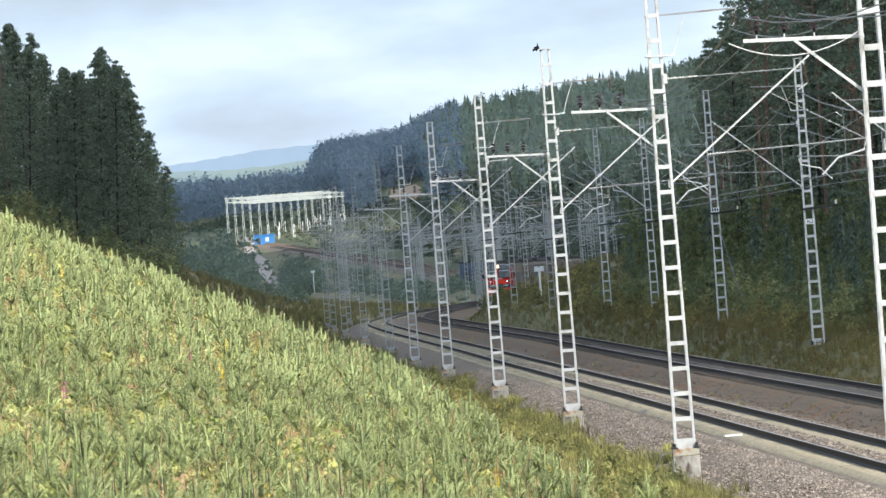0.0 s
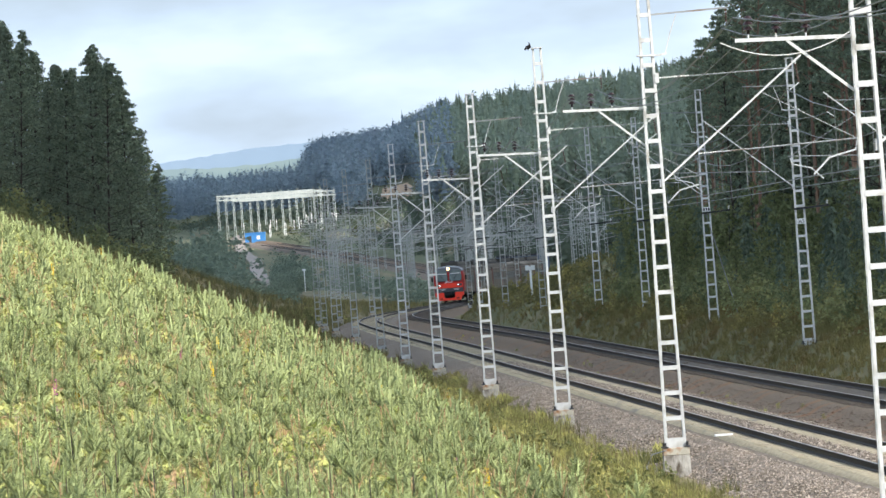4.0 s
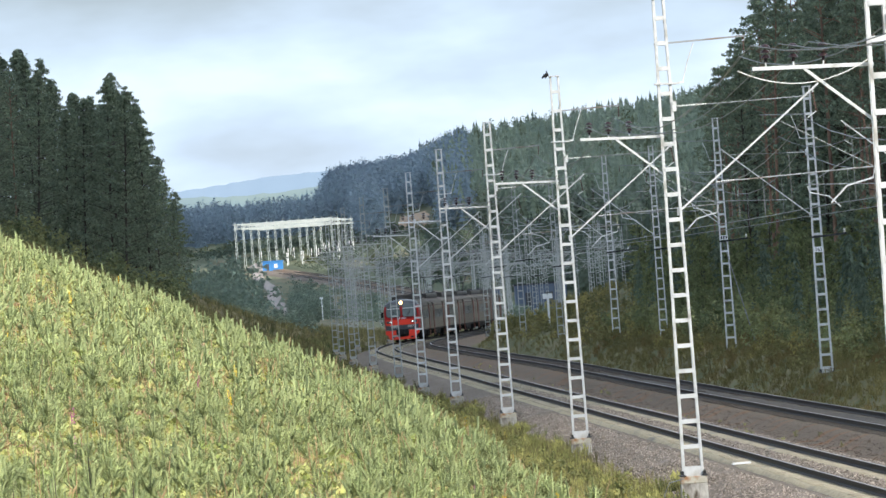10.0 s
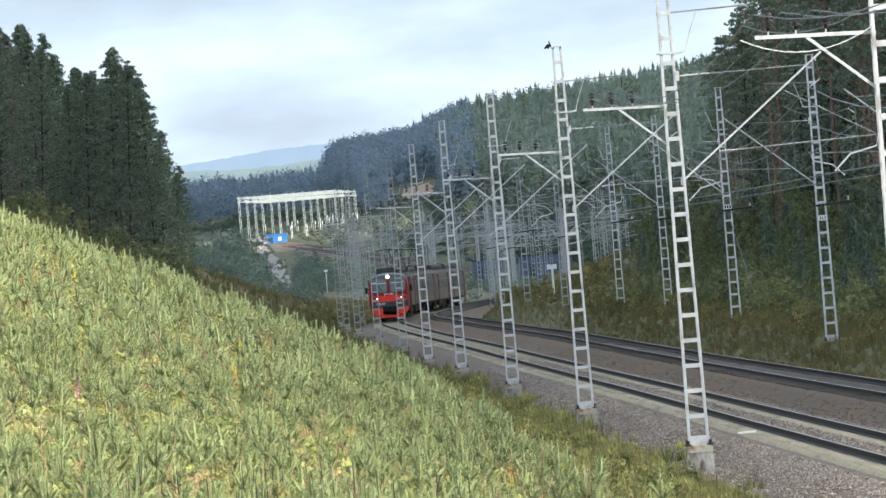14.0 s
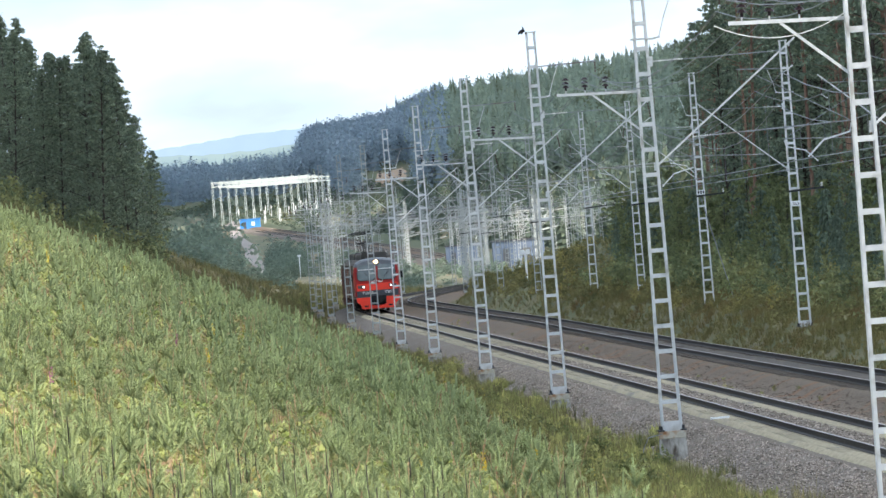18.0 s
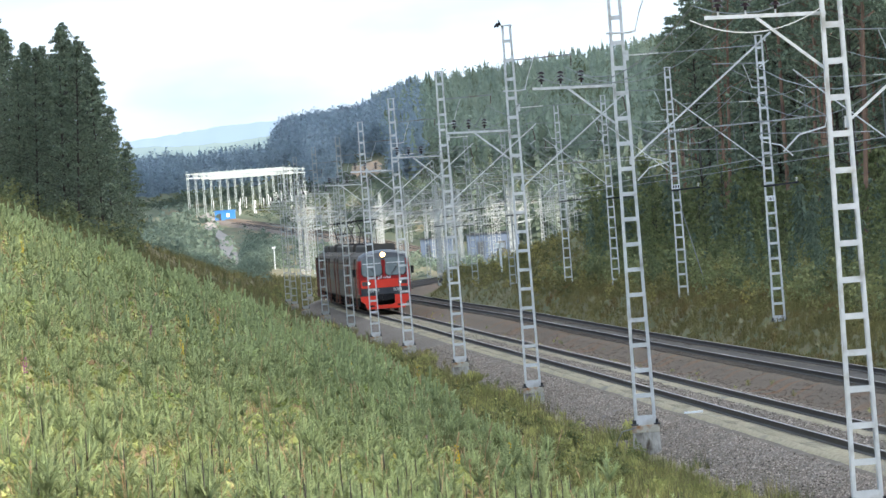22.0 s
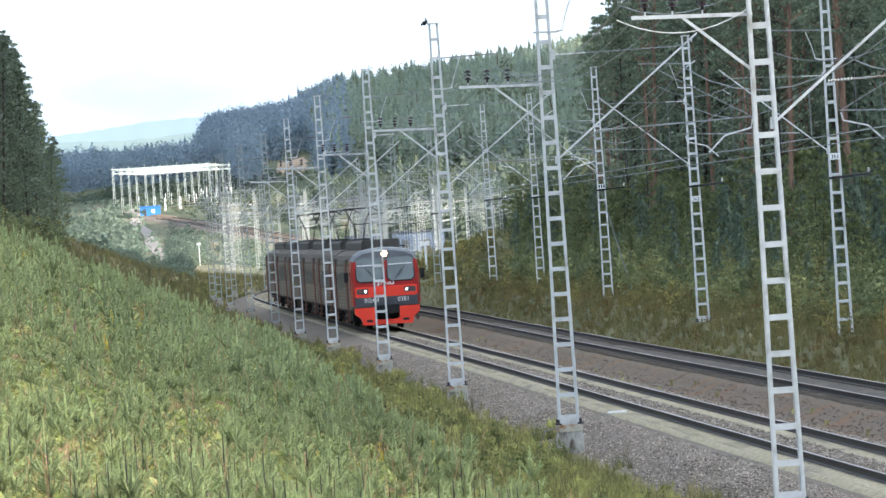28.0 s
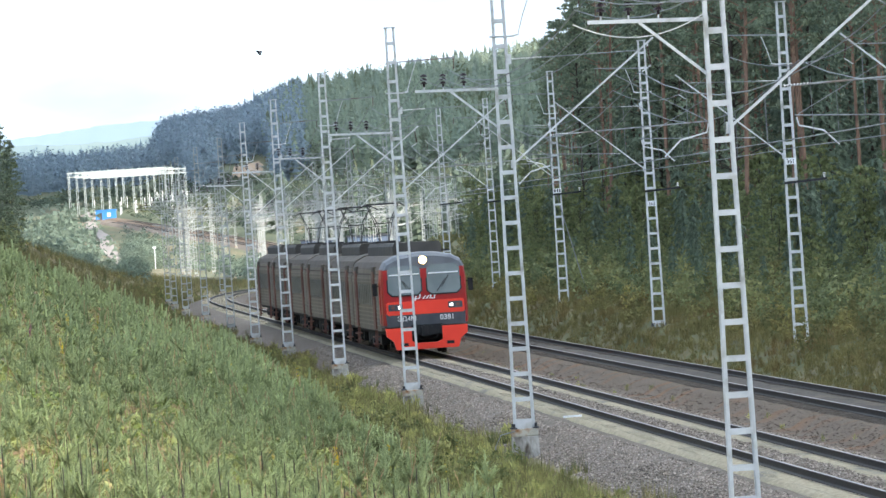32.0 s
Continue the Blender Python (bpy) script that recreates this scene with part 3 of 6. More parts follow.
track("track_near", 0.0, 0.0, "near railway track with dark rails on pale concrete sleepers", M_SLEEPER, "pale concrete sleepers further along the line", 280)
track("track_far", TRACK_GAP, 0.1, "far railway track with dark rusty rails on tarred sleepers", M_SLEEPER2, "dark tarred sleepers further along the line", 200)
# pale concrete shoulder beside the near rails
for off, m_f, lift, cross in ((0.0, M_BALLAST, 0.0, ((-0.7, -0.19), (-0.5, -0.165), (-0.1, -0.155), (0.2, -0.165), (0.32, -0.19))),
                              (TRACK_GAP, M_FINES2, 0.1, ((-0.7, -0.19), (-0.55, -0.155), (-0.2, -0.15), (0.2, -0.15), (0.55, -0.155), (0.7, -0.19)))):
    strip("track_fines", m_f, [(off + o, z + lift) for o, z in cross], 80, 330, 2.5, "fouled gravel lying between the rails", "gravel")
for o0, o1, m_f in ((-1.5, -0.9, M_FINES), (0.2, 0.71, M_FINES)):
    strip("edge_strip", m_f, [(o0, -0.26), (o0 + 0.12, -0.18), (o0 + 0.25, -0.165), (o1 - 0.1, -0.16), (o1, -0.2)], 80, 830, 2.5, "pale sandy strip of fouled gravel beside the rails", "gravel strip")


# ---- lattice masts ----
MAST_H = 11.76


def mast_geometry():
    """Two tapering legs, each of two angle irons, joined by flat battens on both faces; x is across the line."""
    legs, battens = [], []
    for sx in (-1, 1):
        b = Builder()
        for sy in (-1, 1):
            b.loft([[(sx * (x + 0.034), sy * d, z), (sx * (x - 0.026), sy * d, z), (sx * (x - 0.026), sy * (d - 0.014), z), (sx * (x + 0.02), sy * (d - 0.014), z),
                     (sx * (x + 0.02), sy * (d - 0.08), z), (sx * (x + 0.034), sy * (d - 0.08), z)] for x, d, z in ((0.225, 0.15, 0.0), (0.118, 0.12, MAST_H))])
        legs.append(b)
    z, k = 0.1, 0
    while z < MAST_H:
        f = z / MAST_H
        w = 0.225 + (0.118 - 0.225) * f
        h = 0.1 if k else 0.26
        for sy in (-1, 1):
            b = Builder()
            b.box((0, sy * (0.15 - 0.03 * f + 0.004), z), (2 * w - 0.02, 0.012, h))
            battens.append(b)
        k += 1
        z += 0.62
    return legs, battens


_legs, _battens = mast_geometry()
LEG_MESH = [b.mesh("leg", M_GALV) for b in _legs]
BATTEN_MESH = [b.mesh("batten", M_GALV) for b in _battens]
LEG_MESH2 = [b.mesh("leg", M_GALV2) for b in _legs]
_all = Builder()
for _b in _battens:
    _all.add(_b.v, _b.f)
BATTENS_JOINED = _all.mesh("battens", M_GALV2)
_f = Builder()
_f.loft([[(sx * w / 2, sy * w2 / 2, z) for sx, sy in ((-1, -1), (1, -1), (1, 1), (-1, 1))] for w, w2, z in ((0.68, 0.54, -1.3), (0.64, 0.5, -0.2), (0.61, 0.48, -0.185))])
FOUND_MESH = _f.mesh("foundation", M_CONC)
_f = Builder()
_f.loft([[(sx * w / 2, sy * w2 / 2, z) for sx, sy in ((-1, -1), (1, -1), (1, 1), (-1, 1))] for w, w2, z in ((0.63, 0.5, -0.185), (0.65, 0.52, -0.17), (0.64, 0.51, -0.02), (0.62, 0.49, 0.0))])
CAP_MESH = _f.mesh("foundation_cap", M_CAPC)
_f = Builder()
_f.loft([[(sx * w, sy * w, z) for sx, sy in ((-1, -1), (1, -1), (1, 1), (-1, 1))] for w, z in ((0.075, 0.0), (0.075, 0.03), (0.03, 0.04), (0.03, 0.13))])
ANCHOR_MESH = _f.mesh("anchor_bolt", M_DARKBAR)


def insulator(b, p, h, r, n=4):
    """A stack of sheds along z or along a direction."""
    p = Vector(p)
    b.tube([p, p + Vector((0, 0, h * 0.25))], r * 0.3, 6)
    for k in range(n):
        z = h * (0.2 + 0.75 * k / n)
        b.tube([p + Vector((0, 0, z)), p + Vector((0, 0, z + h * 0.08)), p + Vector((0, 0, z + h * 0.17))], [r, r * 0.75, r * 0.35], 8)
    return b


def string_insulator(b, a, e, r, n):
    a, e = Vector(a), Vector(e)
    for k in range(n):
        p, q = a.lerp(e, k / n), a.lerp(e, (k + 0.6) / n)
        b.tube([p, q], [r, r * 0.45], 8)
    b.tube([a, e], r * 0.3, 5)
    return b


def add_cantilever(root, sgn, galv):
    """Bracket set over the track; sgn +1 reaches to +x."""
    s = sgn
    b = Builder()
    b.beam((-0.25 * s, 0, 10.62), (2.0 * s, 0, 10.74), 0.035, 0.042)
    part("earth_wire_arm", b, M_TUBE, root)
    b = Builder()
    b.tube([(0.72 * s, 0, 10.62), (0.55 * s, 0, 10.15), (0.42 * s, 0, 9.68)], 0.016, 6)
    b.box((0, 0, 9.64), (0.56, 0.34, 0.04))
    b.beam((0.25 * s, 0, 9.64), (0.45 * s, 0, 9.68), 0.05)
    part("arm_stay", b, galv, root)
    b = Builder()
    string_insulator(b, (1.95 * s, 0, 10.7), (1.95 * s, 0, 10.35), 0.028, 4)
    part("hanging_insulator", b, M_INSULR, root)
    # stay tube with its long insulator
    b = Builder()
    b.tube([(0.95 * s, 0, 9.1), (3.5 * s, 0, 9.2)], 0.014, 6)
    part("stay_tube", b, M_TUBE, root)
    b = Builder()
    string_insulator(b, (0.2 * s, 0, 9.08), (1.0 * s, 0, 9.11), 0.026, 14)
    part("rod_insulator", b, M_INSULW, root)
    b = Builder()
    b.beam((0.2 * s, 0, 6.5), (3.75 * s, 0, 9.5), 0.045, 0.045)
    part("bracket_tube", b, galv, root)
    b = Builder()
    b.box((0.2 * s, 0, 6.5), (0.1, 0.2, 0.2))
    part("hinge_plate", b, galv, root)
    b = Builder()
    b.box((0.18 * s, 0, 9.08), (0.1, 0.3, 0.24))
    part("hinge_plate", b, galv, root)
    b = Builder()
    b.tube([(1.2 * s, 0, 7.18), (5.1 * s, 0, 7.4)], 0.02, 6)
    part("registration_tube", b, M_TUBE, root)
    b = Builder()
    string_insulator(b, (1.15 * s, 0, 7.18), (1.6 * s, 0, 7.21), 0.026, 8)
    part("rod_insulator", b, M_INSULW, root)
    b = Builder()
    b.tube([(2.75 * s, 0, 8.62), (5.0 * s, 0, 7.42)], 0.012, 6)
    part("brace", b, M_TUBE, root)
    b = Builder()
    b.tube([(5.05 * s, 0, 7.34), (5.0 * s, 0, 7.12), (4.35 * s, 0, 6.95), (3.95 * s, 0, 6.55)], 0.026, 6)
    part("steady_arm", b, galv, root)
    b = Builder()
    string_insulator(b, (3.6 * s, 0, 9.28), (3.68 * s, 0, 8.8), 0.034, 6)
    part("messenger_insulator", b, M_INSULR, root)
    b = Builder()
    b.tube([(3.62 * s, 0, 9.42), (3.6 * s, 0, 9.28)], 0.02, 5)
    part("hook", b, galv, root)
    b = Builder()
    b.tube([(3.68 * s, 0, 8.82), (3.45 * s, 0, 8.66)], 0.015, 5)
    part("clamp", b, galv, root)


def add_crossarm(root, sgn, galv):
    """Side arm with three pin insulators for the supply line."""
    s = sgn
    b = Builder()
    b.beam((0.1 * s, 0, 8.36), (2.16 * s, 0, 8.36), 0.055, 0.065)
    part("crossarm", b, galv, root)
    b = Builder()
    b.beam((0.12 * s, 0, 7.4), (1.28 * s, 0, 8.33), 0.045, 0.05)
    part("crossarm_strut", b, galv, root)
    for x in (0.95, 1.46, 1.93):
        b = Builder()
        b.tube([(x * s, 0, 8.38), (x * s, 0, 8.56)], 0.016, 6)
        pin = part("insulator_pin", b, galv, root)
        b = Builder()
        insulator(b, (x * s, 0, 8.46), 0.36, 0.095, 3)
        part("pin_insulator", b, M_INSUL, pin, "dark brown glazed pin insulator")


def make_mast(label, sgn, crossarm=True, cantilever=True, bar=False, near=True):
    root = thing("catenary_mast", label, "catenary mast", "catenary masts along the railway")
    galv = M_GALV if near else M_GALV2
    for m in (LEG_MESH if near else LEG_MESH2):
        part("leg", m, None, root)
    if near:
        for m in BATTEN_MESH:
            part("batten", m, None, root)
    else:
        part("lattice", BATTENS_JOINED, None, root)["kind"] = "stuff"
    part("foundation", FOUND_MESH, None, root, "dark stained concrete foundation block")
    if sgn > 0:
        part("foundation_cap", CAP_MESH, None, root, "pale grout cap with rust stains")
    for ax in (-0.27, 0.27):
        for ay in ((-0.2, 0.2) if near else (-0.2,)):
            part("anchor_bolt", ANCHOR_MESH, None, root, at=(ax, ay, 0))
    b = Builder()
    b.box((0, 0, MAST_H + 0.01), (0.36, 0.36, 0.03))
    part("cap", b, galv, root)
    fixed = set(root.children)
    if cantilever:
        add_cantilever(root, sgn, galv)
    if crossarm:
        add_crossarm(root, -sgn, galv)
    if sgn > 0:  # the brackets hang slightly towards the track
        for o in root.children:
            if o not in fixed:
                o.matrix_basis = Matrix.Translation((0, 0, 8.4)) @ Matrix.Rotation(radians(1.7), 4, "Y") @ Matrix.Translation((0, 0, -8.4))
    if bar:
        b = Builder()
        b.beam((-0.25, -0.2, 5.56), (1.2, -0.2, 5.64), 0.06, 0.08)
        part("section_bar", b, M_DARKBAR, root, "dark horizontal bar")
        b = Builder()
        insulator(b, (1.12, -0.2, 5.66), 0.22, 0.05, 3)
        part("bar_insulator", b, M_INSULW, root, "small white insulator")
    return root


LEFT_Y = [58.0, 105.5, 152.7, 201.8, 251.2, 296.0, 340.4, 386.1, 436.0]
LEFT_OFF = -3.6


def mast_pose(y, off, z):
    p = beside(y, off, z)
    return Matrix.Translation(p) @ Matrix.Rotation(-math.atan(slope_of(y)), 4, "Z")


proto = make_mast("tall pale galvanised lattice mast with feeder crossarm beside the track", 1, True, True)
proto.matrix_basis = mast_pose(LEFT_Y[0], LEFT_OFF, -0.1)
for _y, _s, _z in zip(LEFT_Y[1:7], (0.23, 0.06, 0.11, 0.07, -0.05, 0.0), (0.0, 0.1, 0.0, 0.0, 0.0, -0.2)):
    copy_thing(proto, mast_pose(_y, LEFT_OFF + _s, -0.1 + _z))
proto_r = make_mast("pale galvanised lattice mast with bracket arms below the forest", -1, False, True, True)
RIGHT = [(165.0, 10.2, 0.05), (212.0, 10.5, 0.3), (255.0, 9.88, 0.51), (312.0, 11.0, 0.8), (372.0, 12.2, 0.8), (398.0, 11.2, 0.9)]
proto_r.matrix_basis = mast_pose(*RIGHT[0])
for _r in RIGHT[1:]:
    copy_thing(proto_r, mast_pose(*_r))
proto_far = make_mast("distant grey galvanised lattice mast with feeder crossarm", 1, True, True, False, False)
proto_far.matrix_basis = mast_pose(LEFT_Y[7], LEFT_OFF + 0.25, -0.35)
for _y, _o in [(436.0, -3.35), (482.0, -3.6), (528.0, -3.8), (560.0, -4.6), (600.0, -4.0), (645.0, -3.6), (690.0, -3.5), (738.0, -3.5), (790.0, -3.5), (850.0, -3.5),
               (905.0, -3.5), (960.0, -3.5), (1240.0, -3.5), (1300.0, -3.5), (1360.0, -3.5), (1420.0, -3.5), (1480.0, -3.5), (1540.0, -3.5)]:
    copy_thing(proto_far, mast_pose(_y, _o, -0.1))
proto_far_r = make_mast("distant grey galvanised lattice mast with bracket arms and dark bar", -1, True, True, True, False)
proto_far_r.matrix_basis = mast_pose(445.0, 10.5, 0.3)
for _y, _o in [(492.0, 10.2), (540.0, 9.8), (588.0, 9.0), (636.0, 9.0), (690.0, 9.0), (745.0, 9.0), (800.0, 9.0), (860.0, 9.0), (920.0, 9.0), (1250.0, 9.0), (1320.0, 9.0), (1400.0, 9.0), (1470.0, 9.0)]:
    copy_thing(proto_far_r, mast_pose(_y, _o, ground_z(beside(_y, _o).x, _y) - rail_z(_y) + 0.3))


# ---- overhead wires ----
def wire(name, pts, r, label, category="overhead wire", parent=None):
    b = Builder()
    b.tube(pts, r, 4, caps=False)
    return thing(name, label, category, "overhead line wires", data=b.mesh(name, M_WIRE))


def span_wire(name, ys, off, z, sag, r, label):
    pts = []
    for a, b in zip(ys, ys[1:]):
        for k in range(8):
            t = k / 8
            y = a + (b - a) * t
            pts.append(beside(a, off, z).lerp(beside(b, off, z), t) + Vector((0, 0, -4 * sag * t * (1 - t))))
    pts.append(beside(ys[-1], off, z))
    return wire(name, pts, r, label)


ALL_LEFT = LEFT_Y + [482.0, 528.0, 560.0, 600.0, 645.0, 690.0, 738.0, 790.0, 850.0]
ALL_RIGHT = [118.0] + [r[0] for r in RIGHT] + [445.0, 492.0, 540.0, 588.0, 636.0, 690.0, 745.0, 800.0, 860.0]
for _x in (0.95, 1.46, 1.93):
    span_wire("feeder_wire", ALL_LEFT, LEFT_OFF - _x, 8.72, 0.75, 0.009, "thin grey supply wire on pin insulators")
span_wire("earth_wire", ALL_LEFT, LEFT_OFF + 1.95, 10.18, 0.9, 0.013, "slack grey wire hung from the mast tops")
span_wire("messenger_wire", ALL_LEFT, LEFT_OFF + 3.45, 8.56, 1.1, 0.014, "sagging messenger wire over the near track")
span_wire("contact_wire", ALL_LEFT, 0.35, 6.4, 0.03, 0.012, "taut contact wire over the near track")
span_wire("messenger_wire", ALL_RIGHT, TRACK_GAP + 0.2, 8.9, 1.1, 0.014, "sagging messenger wire over the far track")
span_wire("contact_wire", ALL_RIGHT, TRACK_GAP + 0.1, 6.6, 0.03, 0.012, "taut contact wire over the far track")
span_wire("earth_wire", ALL_RIGHT, 8.6, 10.3, 0.9, 0.013, "slack grey wire along the forest side masts")
for _ys, _off, _top, _low in ((ALL_LEFT, 0.15, 8.5, 6.4), (ALL_RIGHT, TRACK_GAP + 0.15, 8.9, 6.6)):
    _b = Builder()
    for _a, _c in zip(_ys[:9], _ys[1:9]):
        for _k in range(1, 6):
            _t = _k / 6
            _p = beside(_a, _off, 0).lerp(beside(_c, _off, 0), _t)
            _b.tube([_p + Vector((0, 0, _low)), _p + Vector((0, 0, _top - 4 * 1.1 * _t * (1 - _t)))], 0.007, 3, caps=False)
    thing("droppers", "thin vertical dropper wires between messenger and contact wire", "overhead wire", "overhead line wires", kind="stuff", data=_b.mesh("droppers", M_WIRE))


# ---- the electric train ----
HW = 1.74
SECTION = [(-HW, 1.05), (-HW, 2.2), (-HW, 3.15), (-1.69, 3.55), (-1.53, 3.84), (-1.15, 4.05), (-0.55, 4.16), (0, 4.19)]
SECTION = SECTION + [(-y, z) for y, z in SECTION[-2::-1]]


def ring(x, k=1.0, drop=0.0, pts=None):
    return [(x, y * k, z if z < 3.0 else 3.0 + (z - 3.0) * (1 - drop)) for y, z in (pts or SECTION)]


def slab(b, x, y0, y1, z0, z1, t=0.03, lean=0.0, round_=0.0):
    """A plate on the nose, facing +x; lean moves its top back."""
    r = round_
    c = [(y0 + r, z0), (y1 - r, z0), (y1, z0 + r), (y1, z1 - r), (y1 - r, z1), (y0 + r, z1), (y0, z1 - r), (y0, z0 + r)] if r else [(y0, z0), (y1, z0), (y1, z1), (y0, z1)]
    f = lambda z: x - lean * (z - z0)
    b.loft([[(f(z) - 0.02, y, z) for y, z in c], [(f(z) + t, y, z) for y, z in c]])
    return b


def text_mesh(body, size, name):
    cu = bpy.data.curves.new(name, "FONT")
    cu.body, cu.size, cu.extrude, cu.align_x = body, size, 0.004, "CENTER"
    tmp = bpy.data.objects.new(name, cu)
    scene.collection.objects.link(tmp)
    bpy.context.view_layer.update()
    me = bpy.data.meshes.new_from_object(tmp.evaluated_get(bpy.context.evaluated_depsgraph_get()))
    bpy.data.objects.remove(tmp)
    me.materials.clear()
    me.materials.append(M_WHITE)
    return me


def window_mesh():
    b = Builder()
    b.box((0, 0, 0), (1.05, 0.03, 0.85))
    return b.mesh("window", M_SIDEGL)


def door_mesh():
    b = Builder()
    b.box((0, 0, 0), (1.35, 0.12, 2.35))
    b.box((-0.34, 0.045, 0.45), (0.4, 0.05, 0.9))
    b.box((0.34, 0.045, 0.45), (0.4, 0.05, 0.9))
    return b.mesh("door", M_DOOR)


WIN, DOOR = window_mesh(), door_mesh()
_b = Builder()
for _k in (-0.6, 0.6):
    _b.beam((_k, 0, 0), (_k, 0.05, -0.75), 0.05)
for _z in (-0.3, -0.6):
    _b.box((0, 0.03, _z), (1.2, 0.24, 0.04))
STEP = _b.mesh("door_steps", M_DOOR)
_b = Builder()
_b.tube([(0, -0.07, 0), (0, 0.07, 0)], 0.475, 20)
_b.tube([(0, 0.07, 0), (0, 0.1, 0)], 0.5, 20)
WHEEL = _b.mesh("wheel", M_UNDER)
_b = Builder()
for _s in (-1, 1):
    _b.box((0, _s * 1.05, 0.55), (3.4, 0.16, 0.3))
    _b.box((1.3, _s * 1.05, 0.5), (0.5, 0.3, 0.4))
    _b.box((-1.3, _s * 1.05, 0.5), (0.5, 0.3, 0.4))
    _b.tube([(0, _s * 1.15, 0.5), (0, _s * 1.15, 0.95)], 0.14, 8)
_b.box((0, 0, 0.62), (0.6, 2.2, 0.3))
BOGIE = _b.mesh("bogie", M_UNDER)


def add_pantograph(car, x):
    b = Builder()
    for sx in (-0.9, 0.9):
        for sy in (-0.4, 0.4):
            insulator(b, (x + sx, sy, 4.2), 0.4, 0.1, 3)
    pan = part("pantograph", b, M_INSUL, car, "raised diamond pantograph")
    b = Builder()
    for sx in (-0.9, 0.9):
        b.beam((x + sx, -0.45, 4.62), (x + sx, 0.45, 4.62), 0.08)
    for sy in (-0.4, 0.4):
        b.beam((x - 0.95, sy, 4.62), (x + 0.95, sy, 4.62), 0.08)
    part("base_frame", b, M_DARKBAR, pan)
    for nm, z0, z1, x0, x1, y0, y1 in (("lower_arm", 4.66, 5.45, 0.35, 1.0, 0.2, 0.32), ("upper_arm", 5.45, 6.3, 1.0, 0.12, 0.32, 0.72)):
        for sx in (-1, 1):
            b = Builder()
            for sy in (-1, 1):
                b.tube([(x + sx * x0, sy * y0, z0), (x + sx * x1, sy * y1, z1)], 0.02, 6)
            b.tube([(x + sx * x1, -y1, z1), (x + sx * x1, y1, z1)], 0.025, 6)
            part(nm, b, M_DARKBAR, pan)
    b = Builder()
    for dx in (-0.2, 0.2):
        b.tube([(x + dx, -1.1, 6.12), (x + dx, -0.75, 6.32), (x + dx, 0.75, 6.32), (x + dx, 1.1, 6.12)], 0.024, 6)
    part("contact_head", b, M_DARKBAR, pan)


def build_car(head, pantograph, label):
    L = 10.75
    car = thing("train_car", label, "train car", "cars of the electric train")
    x0, x1 = -L, (9.3 if head else L)
    b = Builder()
    b.loft([ring(x0), ring(x0 + 0.05), ring(x1)])
    part("body", b, M_SIDE, car)
    b = Builder()
    roof = [p for p in SECTION if p[1] > 3.5]
    b.loft([[(x, y * 1.01, z + 0.012) for y, z in roof] for x in (x0 + 0.05, x1 - 0.02)], close=False, caps=False)
    part("roof", b, M_ROOF, car)
    b = Builder()
    for s in (-1, 1):
        for z in (1.28, 1.45, 1.62, 1.79, 1.96, 3.05, 3.2):
            b.box(((x0 + x1) / 2, s * (HW + 0.008), z), (x1 - x0 - 0.1, 0.022, 0.05))
    part("side_ribs", b, M_RIB, car, "pressed horizontal ribs along the sides")
    b = Builder()
    for s in (-1, 1):
        b.box(((x0 + x1) / 2, s * 1.69, 3.36), (x1 - x0, 0.07, 0.06))
    part("gutter", b, M_ROOF, car)
    doors = (5.9, -7.4) if head else (7.4, -7.4)
    for s in (-1, 1):
        turn = Matrix.Rotation(0 if s > 0 else math.pi, 4, "Z")
        for x in doors:
            d = part("door", DOOR, None, car, "dull red sliding door", at=Matrix.Translation((x, s * (HW + 0.012), 2.3)) @ turn)
            part("door_steps", STEP, None, car, at=Matrix.Translation((x, s * HW, 1.1)) @ turn)
            b = Builder()
            b.box((x, s * 1.66, 3.52), (1.5, 0.24, 0.3))
            part("door_hood", b, M_ROOF, car)
        for x in [doors[1] + 1.55 + 1.34 * k for k in range(int((doors[0] - doors[1] - 2.2) / 1.34))]:
            part("window", WIN, None, car, at=Matrix.Translation((x, s * (HW + 0.004), 2.52)) @ turn)
    # underframe and running gear
    b = Builder()
    b.box((0, 0, 1.0), (2 * L - 0.3, 3.1, 0.22))
    for k in range(7):
        b.box((-4.2 + 1.4 * k, 1.15 * (1 if k % 2 else -1), 0.68), (1.15, 0.7, 0.5))
        b.box((-4.2 + 1.4 * k, -1.2 * (1 if k % 2 else -1), 0.74), (1.0, 0.6, 0.36))
    part("underframe", b, M_UNDER, car)
    for bx in (-7.0, 7.0):
        bg = part("bogie", BOGIE, None, car, at=(bx, 0, 0))
        for wx in (-1.3, 1.3):
            for s in (-1, 1):
                part("wheel", WHEEL, None, bg, at=(wx, s * 0.8, 0.5))
    # roof gear
    b = Builder()
    spots = ((-1.2, 18.2),) if not pantograph else ((-2.4, 15.6),)
    for x, ln in spots:
        b.loft([[(x + sx, y, z) for y, z in ((-1.0, 4.0), (-1.0, 4.46), (-0.9, 4.6), (0.9, 4.6), (1.0, 4.46), (1.0, 4.0))] for sx in (-ln / 2, ln / 2)])
    part("roof_vents", b, M_VENT, car, "sooty roof ventilation boxes")
    b = Builder()
    b.tube([(-9.8, 1.2, 4.2), (9.0, 1.2, 4.2)], 0.04, 6)
    part("roof_conduit", b, M_UNDER, car)
    # gangway at the rear
    b = Builder()
    b.box((-L - 0.18, 0, 2.35), (0.4, 1.2, 2.3))
    part("gangway", b, M_BLACK, car, "black rubber gangway bellows")
    b = Builder()
    b.box((-L - 0.25, 0, 0.98), (0.7, 0.3, 0.3))
    part("coupler", b, M_UNDER, car)
    if pantograph:
        add_pantograph(car, 7.6)
